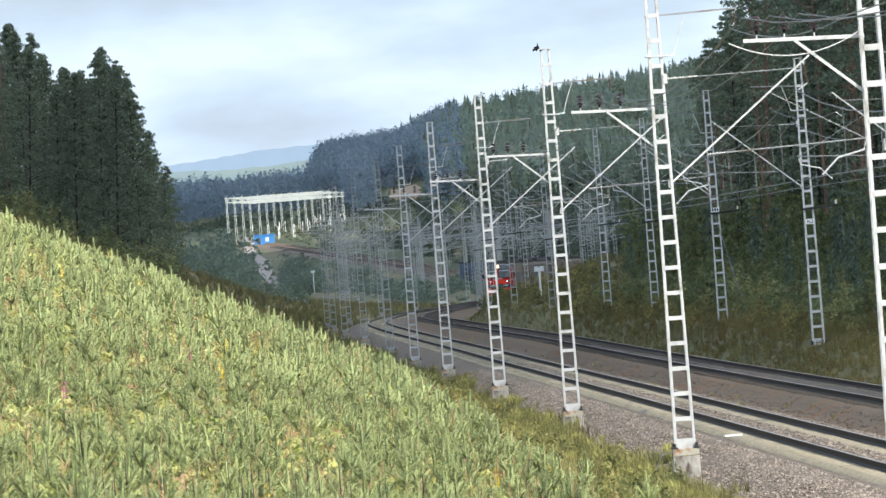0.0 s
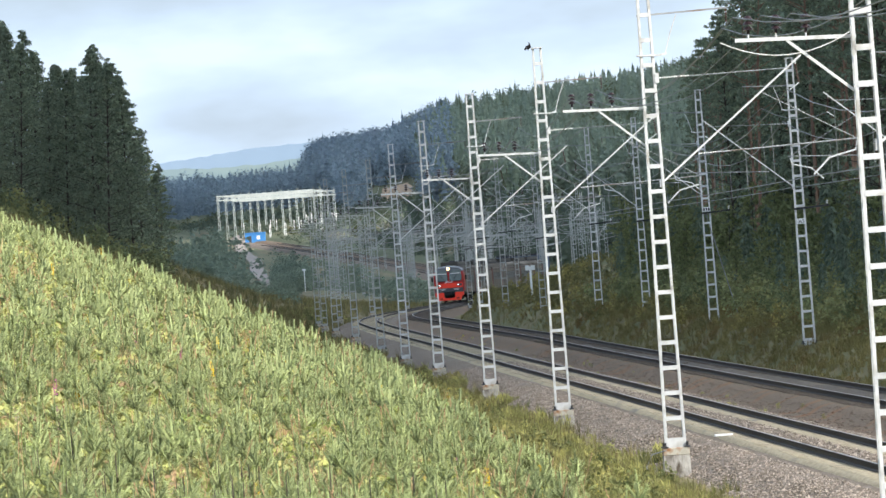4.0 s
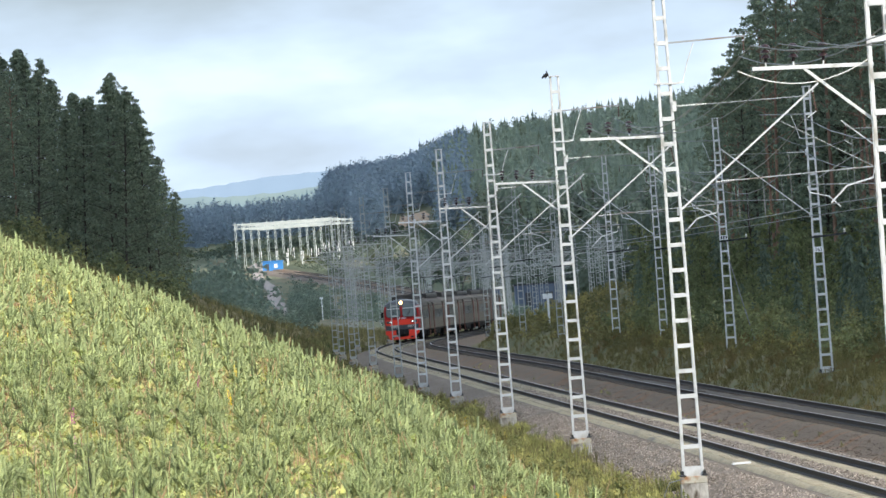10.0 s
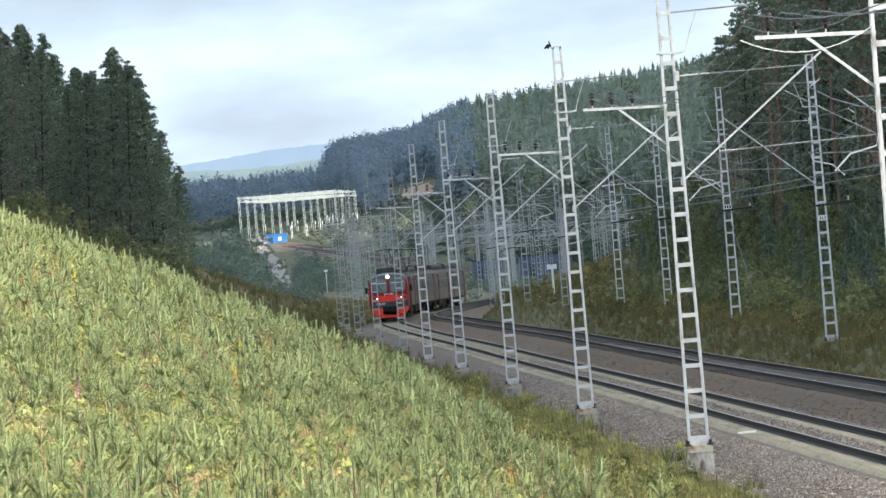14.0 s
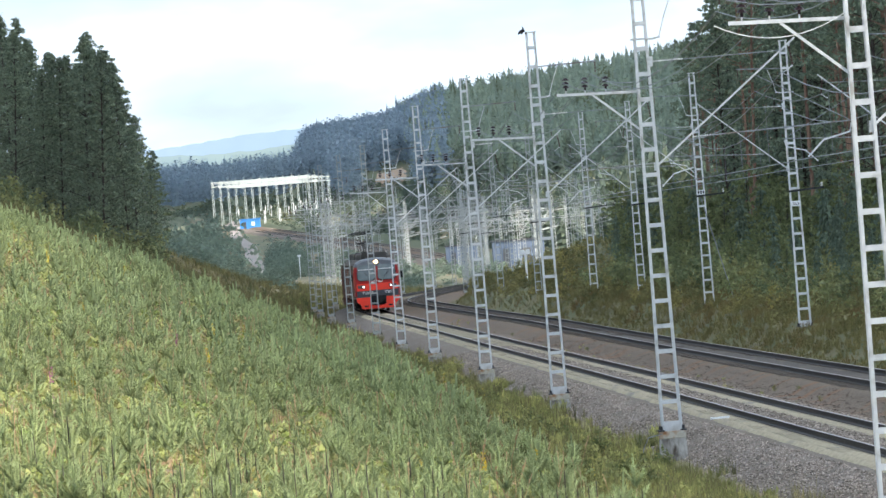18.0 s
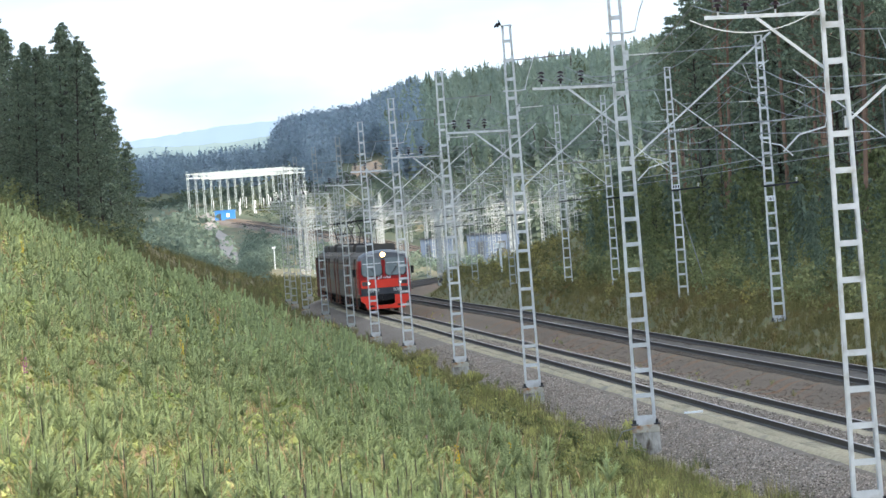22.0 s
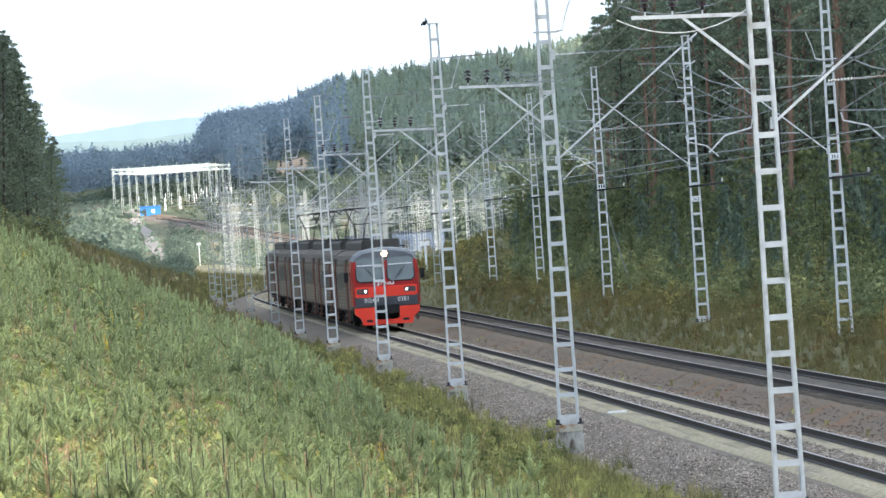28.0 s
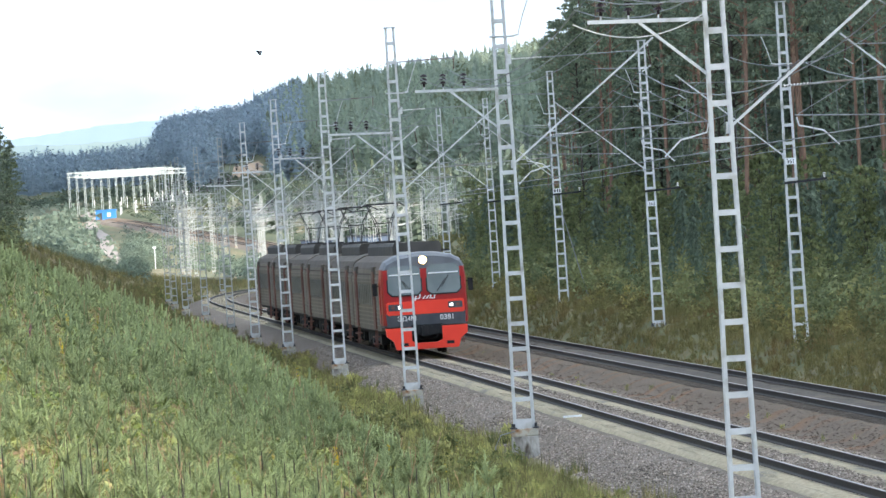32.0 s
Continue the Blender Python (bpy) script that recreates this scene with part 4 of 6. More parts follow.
    if not head:
        b = Builder()
        b.box((L + 0.12, 0, 2.35), (0.3, 1.2, 2.3))
        part("gangway", b, M_BLACK, car)
        return car
    # ---- cab nose ----
    low = [p for p in SECTION if p[1] <= 3.55]
    low = [(-1.62, 1.2), (-HW, 1.3)] + low[1:-1] + [(HW, 1.3), (1.62, 1.2)]
    b = Builder()
    b.loft([ring(9.25, 1.004, 0, low), ring(10.2, 1.0, 0, low), ring(10.66, 0.985, 0.03, low), ring(10.86, 0.945, 0.06, low)])
    nose = part("cab_nose", b, M_RED, car, "glossy red cab front")
    up = [p for p in SECTION if p[1] >= 3.4]
    b = Builder()
    b.loft([ring(9.25, 1.012, -0.012, up), ring(10.2, 1.008, -0.005, up), ring(10.62, 0.995, 0.03, up), ring(10.84, 0.95, 0.14, up)])
    part("cab_roof", b, M_ROOFP, nose, "grey domed cab roof", smooth=False)
    for s in (-1, 1):
        ys = sorted((s * 0.13, s * 1.46))
        b = Builder()
        slab(b, 10.875, ys[0] - 0.05, ys[1] + 0.05, 2.43, 3.7, 0.02, 0.05, 0.18)
        part("windscreen_seal", b, M_BLACK, nose)
        b = Builder()
        slab(b, 10.895, ys[0], ys[1], 2.48, 3.65, 0.02, 0.05, 0.16)
        ws = part("windscreen", b, M_GLASS, nose, "large greenish windscreen")
        b = Builder()
        slab(b, 10.86, ys[0] + 0.06, ys[1] - 0.06, 3.28, 3.33, 0.075, 0.0)
        part("blind_rail", b, M_WHITE, ws, "pale sun blind edge")
        b = Builder()
        b.tube([(10.92, s * 0.5, 2.56), (10.93, s * 0.85, 3.05)], 0.015, 4)
        b.tube([(10.925, s * 0.7, 2.72), (10.925, s * 1.0, 3.2)], 0.012, 4)
        part("wiper", b, M_BLACK, ws)
        b = Builder()
        b.box((9.9, s * 1.95, 2.75), (0.12, 0.2, 0.5))
        b.beam((9.9, s * 1.7, 2.9), (9.9, s * 1.92, 2.9), 0.04)
        part("mirror", b, M_BLACK, car, "black side mirror")
        b = Builder()
        slab(b, 10.93, min(s * 0.92, s * 1.5), max(s * 0.92, s * 1.5), 1.86, 2.12, 0.02, 0.0, 0.03)
        hl = part("light_housing", b, M_GREYP, nose)
        b = Builder()
        b.tube([(10.94, s * 1.05, 1.99), (10.965, s * 1.05, 1.99)], 0.06, 12)
        part("marker_lamp", b, M_LAMPW, hl, "lit white lamp")
        b = Builder()
        b.tube([(10.94, s * 1.32, 1.99), (10.96, s * 1.32, 1.99)], 0.075, 12)
        part("tail_lamp", b, M_DOOR, hl, "unlit red lamp")
        b = Builder()
        b.box((9.62, s * (HW + 0.012), 2.2), (0.6, 0.04, 1.7))
        part("cab_door", b, M_RED, car)
    b = Builder()
    slab(b, 10.86, -1.58, 1.58, 1.68, 2.22, 0.07, 0.0, 0.06)
    part("light_band", b, M_BRED, nose, "bright red raised band")
    b = Builder()
    b.loft([[(x, y, z) for y, z in ((-w, 1.2), (w, 1.2), (w + 0.02, 1.74), (-w - 0.02, 1.74))] for x, w in ((9.9, HW + 0.01), (10.62, 1.69), (10.92, 1.57))])
    part("grey_band", b, M_GREYP, nose, "dark grey lower band")
    # logo: plain slanted strokes
    b = Builder()
    def stroke(y0, z0, y1, z1, w=0.05):
        b.loft([[(x, y0 - w / 2, z0), (x, y0 + w / 2, z0), (x, y1 + w / 2, z1), (x, y1 - w / 2, z1)] for x in (10.855, 10.888)])

    for y0, z0, y1, z1, w in ((-0.40, 2.22, -0.34, 2.48, 0.06), (-0.22, 2.3, -0.18, 2.48, 0.06), (-0.36, 2.44, -0.35, 2.49, 0.3), (-0.33, 2.29, -0.32, 2.33, 0.26),
                              (-0.08, 2.28, 0.03, 2.42, 0.06), (0.06, 2.28, 0.17, 2.42, 0.06), (0.21, 2.28, 0.25, 2.44, 0.06), (0.38, 2.28, 0.43, 2.52, 0.06),
                              (0.30, 2.28, 0.31, 2.32, 0.2), (0.32, 2.48, 0.33, 2.52, 0.22)):
        stroke(y0, z0, y1, z1, w)
    part("emblem", b, M_WHITE, nose, "white angular emblem")
    num = text_mesh("0381", 0.3, "unit_number")
    part("unit_number", num, None, nose, "white unit number", at=Matrix(((0, 0, 1, 10.925), (1, 0, 0, 0.86), (0, 1, 0, 1.41), (0, 0, 0, 1))))
    part("series_mark", text_mesh("ЭД4М", 0.27, "series_mark"), None, nose, "white series lettering", at=Matrix(((0, 0, 1, 10.925), (1, 0, 0, -0.78), (0, 1, 0, 1.43), (0, 0, 0, 1))))
    # plough skirt with its recess for the coupler
    for s in (-1, 1):
        b = Builder()
        out = [(0.62, 0.95), (0.62, 1.16), (1.66, 1.16), (1.64, 0.85), (1.36, 0.62), (1.26, 0.27), (0.62, 0.27)]
        b.loft([[(x, s * y, z) for y, z in out] for x in (10.55, 10.95)])
        part("skirt_plate", b, M_BRED, nose, "bright red plough plate")
        b = Builder()
        slab(b, 10.945, min(s * 0.78, s * 1.08), max(s * 0.78, s * 1.08), 0.42, 0.54, 0.012)
        part("skirt_slot", b, M_BLACK, nose)
    b = Builder()
    b.loft([[(x, y, z) for y, z in ((-0.64, 0.27), (0.64, 0.27), (0.64, 0.62), (0.42, 0.52), (-0.42, 0.52), (-0.64, 0.62))] for x in (10.55, 10.94)])
    part("skirt_plate", b, M_BRED, nose)
    b = Builder()
    b.box((10.8, 0, 1.05), (0.3, 1.24, 0.4))
    b.box((11.1, 0.0, 1.0), (0.5, 0.42, 0.42))
    b.box((11.32, 0.12, 1.0), (0.2, 0.22, 0.3))
    part("front_coupler", b, M_BLACK, car, "black automatic coupler")
    for s in (-1, 1):
        b = Builder()
        b.tube([(10.95, s * 0.5, 1.05), (11.05, s * 0.38, 0.72), (11.05, s * 0.12, 0.62), (11.1, 0.02 * s, 0.75)], 0.022, 5)
        part("brake_hose", b, M_BLACK, car)
    b = Builder()
    b.tube([(10.62, 0, 3.86), (10.93, 0, 3.86)], [0.19, 0.175], 14)
    hl = part("headlamp_case", b, M_ROOFP, nose)
    b = Builder()
    b.tube([(10.925, 0, 3.86), (10.945, 0, 3.86)], 0.165, 14)
    part("headlamp", b, M_LAMP, hl, "burning warm headlamp")
    return car


CARS = [build_car(True, False, "red-fronted electric train driving car with grey ribbed sides"),
        build_car(False, True, "grey electric train motor car with raised pantograph and red doors")]
for _k in range(3):
    CARS.append(copy_thing(CARS[1], Matrix()))
CARS.append(build_car(False, False, "grey electric train trailer car with red doors at the rear"))


def train_y(t):
    return 251.0 + 16.3 * (32.0 - t)


def car_pose(t, k):
    y = train_y(t) + 10.95 + 22.05 * k
    a, b = beside(y - 7, 0.06), beside(y + 7, 0.06)
    d = a - b
    return Matrix.Translation((a + b) / 2) @ Matrix.Rotation(math.atan2(d.y, d.x), 4, "Z")


# ---- vegetation ----
def scatter(name, variants, places, material, label, category, kind="stuff"):
    """One object of many copies of small triangle meshes. places: (x, y, z, turn, scale, squash, variant)."""
    vs, fs, ns, tones, base = [], [], [], [], 0
    for x, y, z, a, s, q, k in places:
        v, f, w0, nv = variants[k]
        c, sn = math.cos(a) * s, math.sin(a) * s
        w = np.empty_like(v)
        w[:, 0] = v[:, 0] * c - v[:, 1] * sn + x
        w[:, 1] = v[:, 0] * sn + v[:, 1] * c + y
        w[:, 2] = v[:, 2] * s * q + z
        vs.append(w)
        c, sn = math.cos(a), math.sin(a)
        ns.append(np.stack((nv[:, 0] * c - nv[:, 1] * sn, nv[:, 0] * sn + nv[:, 1] * c, nv[:, 2]), 1))
        own = (x * 37.31 + y * 91.7) % 1.0
        tones.append(w0 + 0.4 * (own - 0.5) if w0 is not None else np.full(len(v), own))
        fs.append(f + base)
        base += len(v)
    v, f = np.concatenate(vs).astype(np.float32), np.concatenate(fs).astype(np.int32)
    me = tri_mesh(name, v, f, material, np.concatenate(tones), np.concatenate(ns))
    return thing(name, label, category, kind=kind, data=me)


def tri_mesh(name, v, f, material, tones=None, normals=None):
    """A triangle mesh; normals, where not zero, round off the shading of foliage."""
    soft = normals is not None and bool(np.any(normals))
    if soft:
        v, f = np.asarray(v, np.float64), np.asarray(f)
        face = np.cross(v[f[:, 1]] - v[f[:, 0]], v[f[:, 2]] - v[f[:, 0]])
        turn = np.einsum("ij,ij->i", face, normals[f[:, 0]]) < 0
        f = f.copy()
        f[turn] = f[turn][:, [0, 2, 1]]
    me = bpy.data.meshes.new(name)
    me.vertices.add(len(v))
    me.vertices.foreach_set("co", np.asarray(v, np.float32).ravel())
    me.loops.add(len(f) * 3)
    me.loops.foreach_set("vertex_index", np.asarray(f, np.int32).ravel())
    me.polygons.add(len(f))
    me.polygons.foreach_set("loop_start", np.arange(0, len(f) * 3, 3, dtype=np.int32))
    me.polygons.foreach_set("loop_total", np.full(len(f), 3, np.int32))
    me.materials.append(material)
    me.update(calc_edges=True)
    if soft:
        me.polygons.foreach_set("use_smooth", np.ones(len(f), bool))
        me.normals_split_custom_set_from_vertices(np.asarray(normals, np.float32).tolist())
    if tones is not None:
        att = me.attributes.new("tone", "FLOAT", "POINT")
        att.data.foreach_set("value", np.asarray(tones, np.float32))
    return me


class Tris:
    def __init__(self):
        self.v, self.f, self.w, self.tone = [], [], [], 0.5
        self.n, self.out = [], (0.0, 0.0, 0.0)

    def tri(self, a, b, c):
        k = len(self.v)
        self.v += [a, b, c]
        self.w += [self.tone] * 3
        self.n += [self.out] * 3
        self.f.append((k, k + 1, k + 2))

    def quad(self, a, b, c, d):
        k = len(self.v)
        self.v += [a, b, c, d]
        self.w += [self.tone] * 4
        self.n += [self.out] * 4
        self.f += [(k, k + 1, k + 2), (k, k + 2, k + 3)]

    def arrays(self):
        """Points, triangles, tones (not set here) and outward directions."""
        return np.array([tuple(p) for p in self.v], np.float64), np.array(self.f, np.int64), None, np.array(self.n, np.float64)


def leaf_clump(t, c, r, n, size, rnd, flat=0.7):
    axis_out = Vector((c[0], c[1], 0))
    axis_out = axis_out.normalized() * 0.7 if axis_out.length > 1e-6 else axis_out
    for _ in range(n):
        d = Vector((rnd.gauss(0, 1), rnd.gauss(0, 1), rnd.gauss(0, 1) * flat)).normalized()
        p = Vector(c) + Vector((d.x * r, d.y * r, d.z * r * flat)) * rnd.uniform(0.45, 1.0)
        u = Vector((rnd.gauss(0, 1), rnd.gauss(0, 1), rnd.gauss(0, 0.6))).normalized()
        w = u.cross(d + Vector((0.1, 0.2, 0.4))).normalized()
        s = size * rnd.uniform(0.6, 1.3)
        t.out = tuple((d * 0.8 + axis_out + Vector((rnd.gauss(0, 0.3), rnd.gauss(0, 0.3), 0.3 + rnd.gauss(0, 0.3)))).normalized())
        t.tri(p - u * s * 0.5, p + u * s * 0.5, p + w * s * rnd.uniform(0.6, 1.1))


def conifer(rnd, h, spread, bare, layers, per):
    """Spruce crown: drooping sprays in whorls."""
    t = Tris()
    for i in range(layers):
        f = (i + rnd.uniform(-0.3, 0.3)) / layers
        z = h * (bare + (1 - bare) * f)
        r = spread * (1 - f) ** 0.8 * rnd.uniform(0.75, 1.2) + 0.12
        n = max(4, int(per * (0.5 + 0.5 * (1 - f))))
        a0 = rnd.uniform(0, 6.28)
        for k in range(n):
            a = a0 + 6.283 * k / n + rnd.uniform(-0.25, 0.25)
            ln = r * rnd.uniform(0.6, 1.15)
            d, s = Vector((math.cos(a), math.sin(a), 0)), Vector((-math.sin(a), math.cos(a), 0))
            droop = -0.25 - 0.25 * (1 - f)
            m = max(2, int(ln / 0.24))
            for q in range(m):
                u = (q + rnd.random()) / m
                p = d * ln * u + s * rnd.uniform(-0.22, 0.22) * ln * (1.1 - u) + Vector((0, 0, z + droop * ln * u * u))
                w = rnd.uniform(0.07, 0.16) * (1.0 if h > 8 else 0.6)
                e = (d * rnd.uniform(0.2, 1) + s * rnd.uniform(-0.8, 0.8)) * rnd.uniform(0.25, 0.5) * (1.0 if h > 8 else 0.7) + Vector((0, 0, -rnd.uniform(0.05, 0.35)))
                t.out = tuple((d * 0.8 + s * rnd.gauss(0, 0.3) + Vector((0, 0, 0.6 + rnd.gauss(0, 0.35)))).normalized())
                t.tri(p - s * w, p + s * w + Vector((0, 0, 0.05)), p + e)
                t.tri(p - d * w * 0.7, p + d * w * 0.7, p + e * 0.8 + s * rnd.uniform(-0.2, 0.2))
    t.tri(Vector((-0.06, 0, h * 0.97)), Vector((0.06, 0, h * 0.97)), Vector((0, 0, h * 1.02)))
    return t


def pine_crown(rnd, h, spread, bare, n, limbs, leaves=46, size=0.18, pointed=False):
    """Clumps of needles on limbs that spread in loose tiers."""
    t = Tris()
    for i in range(n):
        f = i / n
        z = h * (bare + (1 - bare) * f ** 0.9) + rnd.uniform(-0.3, 0.3)
        r = spread * math.sin(min(1.0, 0.16 + 1.1 * (1 - f)) * 1.57) * rnd.uniform(0.3, 1.05)
        if pointed:
            r = spread * min(1.0, 1.3 * (1 - f)) ** 0.75 * rnd.uniform(0.25, 1.12)
        a = i * 2.4 + rnd.uniform(-0.5, 0.5)
        c = Vector((math.cos(a) * r, math.sin(a) * r, z + 0.2 * r))
        limbs.append((Vector((0, 0, z - 0.3)), c))
        leaf_clump(t, c, spread * rnd.uniform(0.2, 0.38) * (1 - (0.6 if pointed else 0.45) * f), leaves, size, rnd, 0.5)
    t.tri(Vector((-0.1, 0, h * 0.96)), Vector((0.1, 0, h * 0.96)), Vector((0, 0, h * 1.015)))
    return t


def make_tree(kind, seed, h):
    rnd = random.Random(seed)
    limbs = []
    if kind == "spruce":
        crown, bark, leaf = conifer(rnd, h, h * 0.135, 0.06, 40, 12), M_BARK, M_SPRUCE
        label, name = "dark green spruce with drooping branches", "spruce_tree"
    elif kind == "pine":
        crown, bark, leaf = pine_crown(rnd, h, h * 0.12, 0.55, 60, limbs, 46, 0.17), M_BARKP, M_PINE
        label, name = "tall pine with bare orange trunk and ragged crown", "pine_tree"
    elif kind == "young_birch":
        crown, bark, leaf = pine_crown(rnd, h, h * 0.24, 0.04, 60, limbs, 20, 0.15), M_BARK, M_BIRCH
        label, name = "young birch with yellowing green leaves on the bank", "birch_tree"
    elif kind == "young_spruce":
        crown, bark, leaf = conifer(rnd, h, h * 0.22, 0.03, 24, 12), M_BARK, M_SPRUCE
        label, name = "young bushy spruce on the bank", "spruce_tree"
    elif kind == "bushy":
        crown, bark, leaf = pine_crown(rnd, h, h * 0.17, 0.03, 185, limbs, 36, 0.21, True), M_BARK, M_PINE
        label, name = "dense dark green pine with low branches", "pine_tree"
    else:
        crown, bark, leaf = pine_crown(rnd, h, h * 0.17, 0.12, 60, limbs, 28, 0.3), M_BARKB, M_BIRCH
        label, name = "slender birch with fresh green leaves", "birch_tree"
    root = thing(name, label, "tree", "trees of the forest edges")
    b = Builder()
    bend = rnd.uniform(-0.15, 0.15)
    b.tube([(0, 0, -0.6), (bend * 0.3, 0, h * 0.3), (bend, bend * 0.5, h * 0.65), (0, 0, h * 0.99)], [h * 0.0062, h * 0.0054, h * 0.004, 0.012], 6)
    for a, c in limbs[::2]:
        b.tube([a, a.lerp(c, 0.5) + Vector((0, 0, 0.1)), c], [h * 0.002, h * 0.0015, 0.006], 3, caps=False)
    part("trunk", b, bark, root)
    v, f, _, out = crown.arrays()
    part("crown", tri_mesh("crown", v, f, leaf, None, out), None, root)
    return root


PROTOS = {}


def plant(kind, seed, h0, x, y, h, turn):
    """A tree of the given kind; the first of each shape is the original, the others are copies."""
    key = (kind, seed)
    m = Matrix.Translation((x, y, ground_z(x, y) - 0.1)) @ Matrix.Rotation(radians(2.2 * math.sin(turn * 3 + x) + 1.6), 4, "Y") @ Matrix.Rotation(turn, 4, "Z")
    if key not in PROTOS:
        PROTOS[key] = make_tree(kind, seed, h0)
        ob = PROTOS[key]
        ob.matrix_basis = m
    else:
        ob = copy_thing(PROTOS[key], m)
    ob.scale = (h / h0,) * 3
    return ob


TREE_LINE = [(-0.09, 0.046), (-0.069, 0.045), (-0.0652, 0.0462), (-0.0621, 0.0396), (-0.0586, 0.0374), (-0.0555, 0.0385), (-0.0529, 0.0411), (-0.0499, 0.0387),
             (-0.048, 0.033), (-0.0459, 0.0238), (-0.0426, 0.019)]


def forest_left():
    rnd = random.Random(11)
    for row, (y0, n) in enumerate(((505, 13), (530, 14), (556, 15), (582, 15), (608, 14))):
        for k in range(n):
            y = y0 + rnd.uniform(-10, 10)
            q = -0.0455 - 0.0425 * (k + rnd.uniform(-0.3, 0.3)) / (n - 1) + 0.0012 * (row - 2)
            x = q * y
            h = max(5.0, (EYE + lerp_table(TREE_LINE, q) * y - ground_z(x, y)) * rnd.uniform(0.82, 0.99))
            kind = "bushy" if rnd.random() < 0.93 else "pine"
            if q > -0.048 and rnd.random() < 0.5:
                kind = "birch"
            plant(kind, 100 + rnd.randrange(3), 18.0, x, y, h, rnd.uniform(0, 6.28))


QB = 0.0298  # beyond this the bank is open


def forest_right():
    rnd = random.Random(12)
    for i in range(230):
        y = rnd.uniform(235, 560)
        o = 23.5 + 24 * rnd.random() ** 1.3 + (2.0 if y > 460 else 0)
        x = axis(y) + o
        if x / y > 0.125 or x / y < 0.0425:
            continue
        h = rnd.uniform(17, 23) * lerp_table([(0.042, 0.58), (0.0445, 0.76), (0.047, 0.84), (0.051, 0.96), (0.053, 1.0)], x / y)
        kind = rnd.choice(("pine", "pine", "pine", "pine", "pine", "spruce", "bushy") if y > 300 else ("pine", "spruce", "bushy"))
        if o < 27 and rnd.random() < 0.14:
            h, kind = rnd.uniform(5, 11), rnd.choice(("spruce", "birch", "spruce"))
        plant(kind, 100 + rnd.randrange(3), 18.0, x, y, h, rnd.uniform(0, 6.28))
    for i in range(390):
        y = 195 + 380 * rnd.random() ** 1.15
        o = rnd.uniform(14.5, 25)
        x = axis(y) + o
        if (QB if y > 400 else 0.0) < x / y < 0.115:
            plant(rnd.choice(("young_spruce", "young_birch", "young_birch")), 200 + rnd.randrange(3), 4.0, x, y, rnd.uniform(1.6, 4.2) * (0.65 + 0.085 * (o - 14)), rnd.uniform(0, 6.28))
    for i in range(110):
        y = rnd.uniform(560, 840)
        o = rnd.uniform(13, 46)
        x = axis(y) + o
        if 0.036 < x / y < 0.06:
            plant(rnd.choice(("young_spruce", "young_birch")), 200 + rnd.randrange(3), 4.0, x, y, rnd.uniform(2.0, 4.5), rnd.uniform(0, 6.28))


forest_left()
forest_right()

# shapes for scattered plants
_r = random.Random(21)
SHRUBS = []
for _k in range(4):
    _t = Tris()
    for _i in range(14):
        _a, _q = _r.uniform(0, 6.28), _r.random()
        leaf_clump(_t, (math.cos(_a) * 0.5 * _q, math.sin(_a) * 0.5 * _q, _r.uniform(0.12, 1.15 - 0.5 * _q)), _r.uniform(0.14, 0.27), 10, 0.125, _r, 1.1)
    SHRUBS.append(_t.arrays())
BUSHES = []
for _k in range(4):
    _t = Tris()
    for _i in range(12):
        _a, _q = _r.uniform(0, 6.28), _r.random()
        leaf_clump(_t, (math.cos(_a) * 0.5 * _q, math.sin(_a) * 0.5 * _q, _r.uniform(0.1, 0.9 - 0.35 * _q)), _r.uniform(0.16, 0.3), 9, 0.14, _r, 0.8)
    BUSHES.append(_t.arrays())
TUFTS = []
for _k in range(5):
    _t = Tris()
    for _i in range(10):
        _a, _q = _r.uniform(0, 6.28), _r.uniform(0, 0.16)
        _p = Vector((math.cos(_a) * _q, math.sin(_a) * _q, -0.03))
        _h, _ln = _r.uniform(0.5, 1.0), _r.uniform(0.1, 0.4)
        _s = Vector((-math.sin(_a), math.cos(_a), 0)) * 0.026
        _tip = _p + Vector((math.cos(_a) * _ln, math.sin(_a) * _ln, _h))
        _t.tri(_p - _s, _p + _s, _tip)
    TUFTS.append(_t.arrays())
SEEDS, SEEDS_MID, SEEDS_FAR = [], [], []
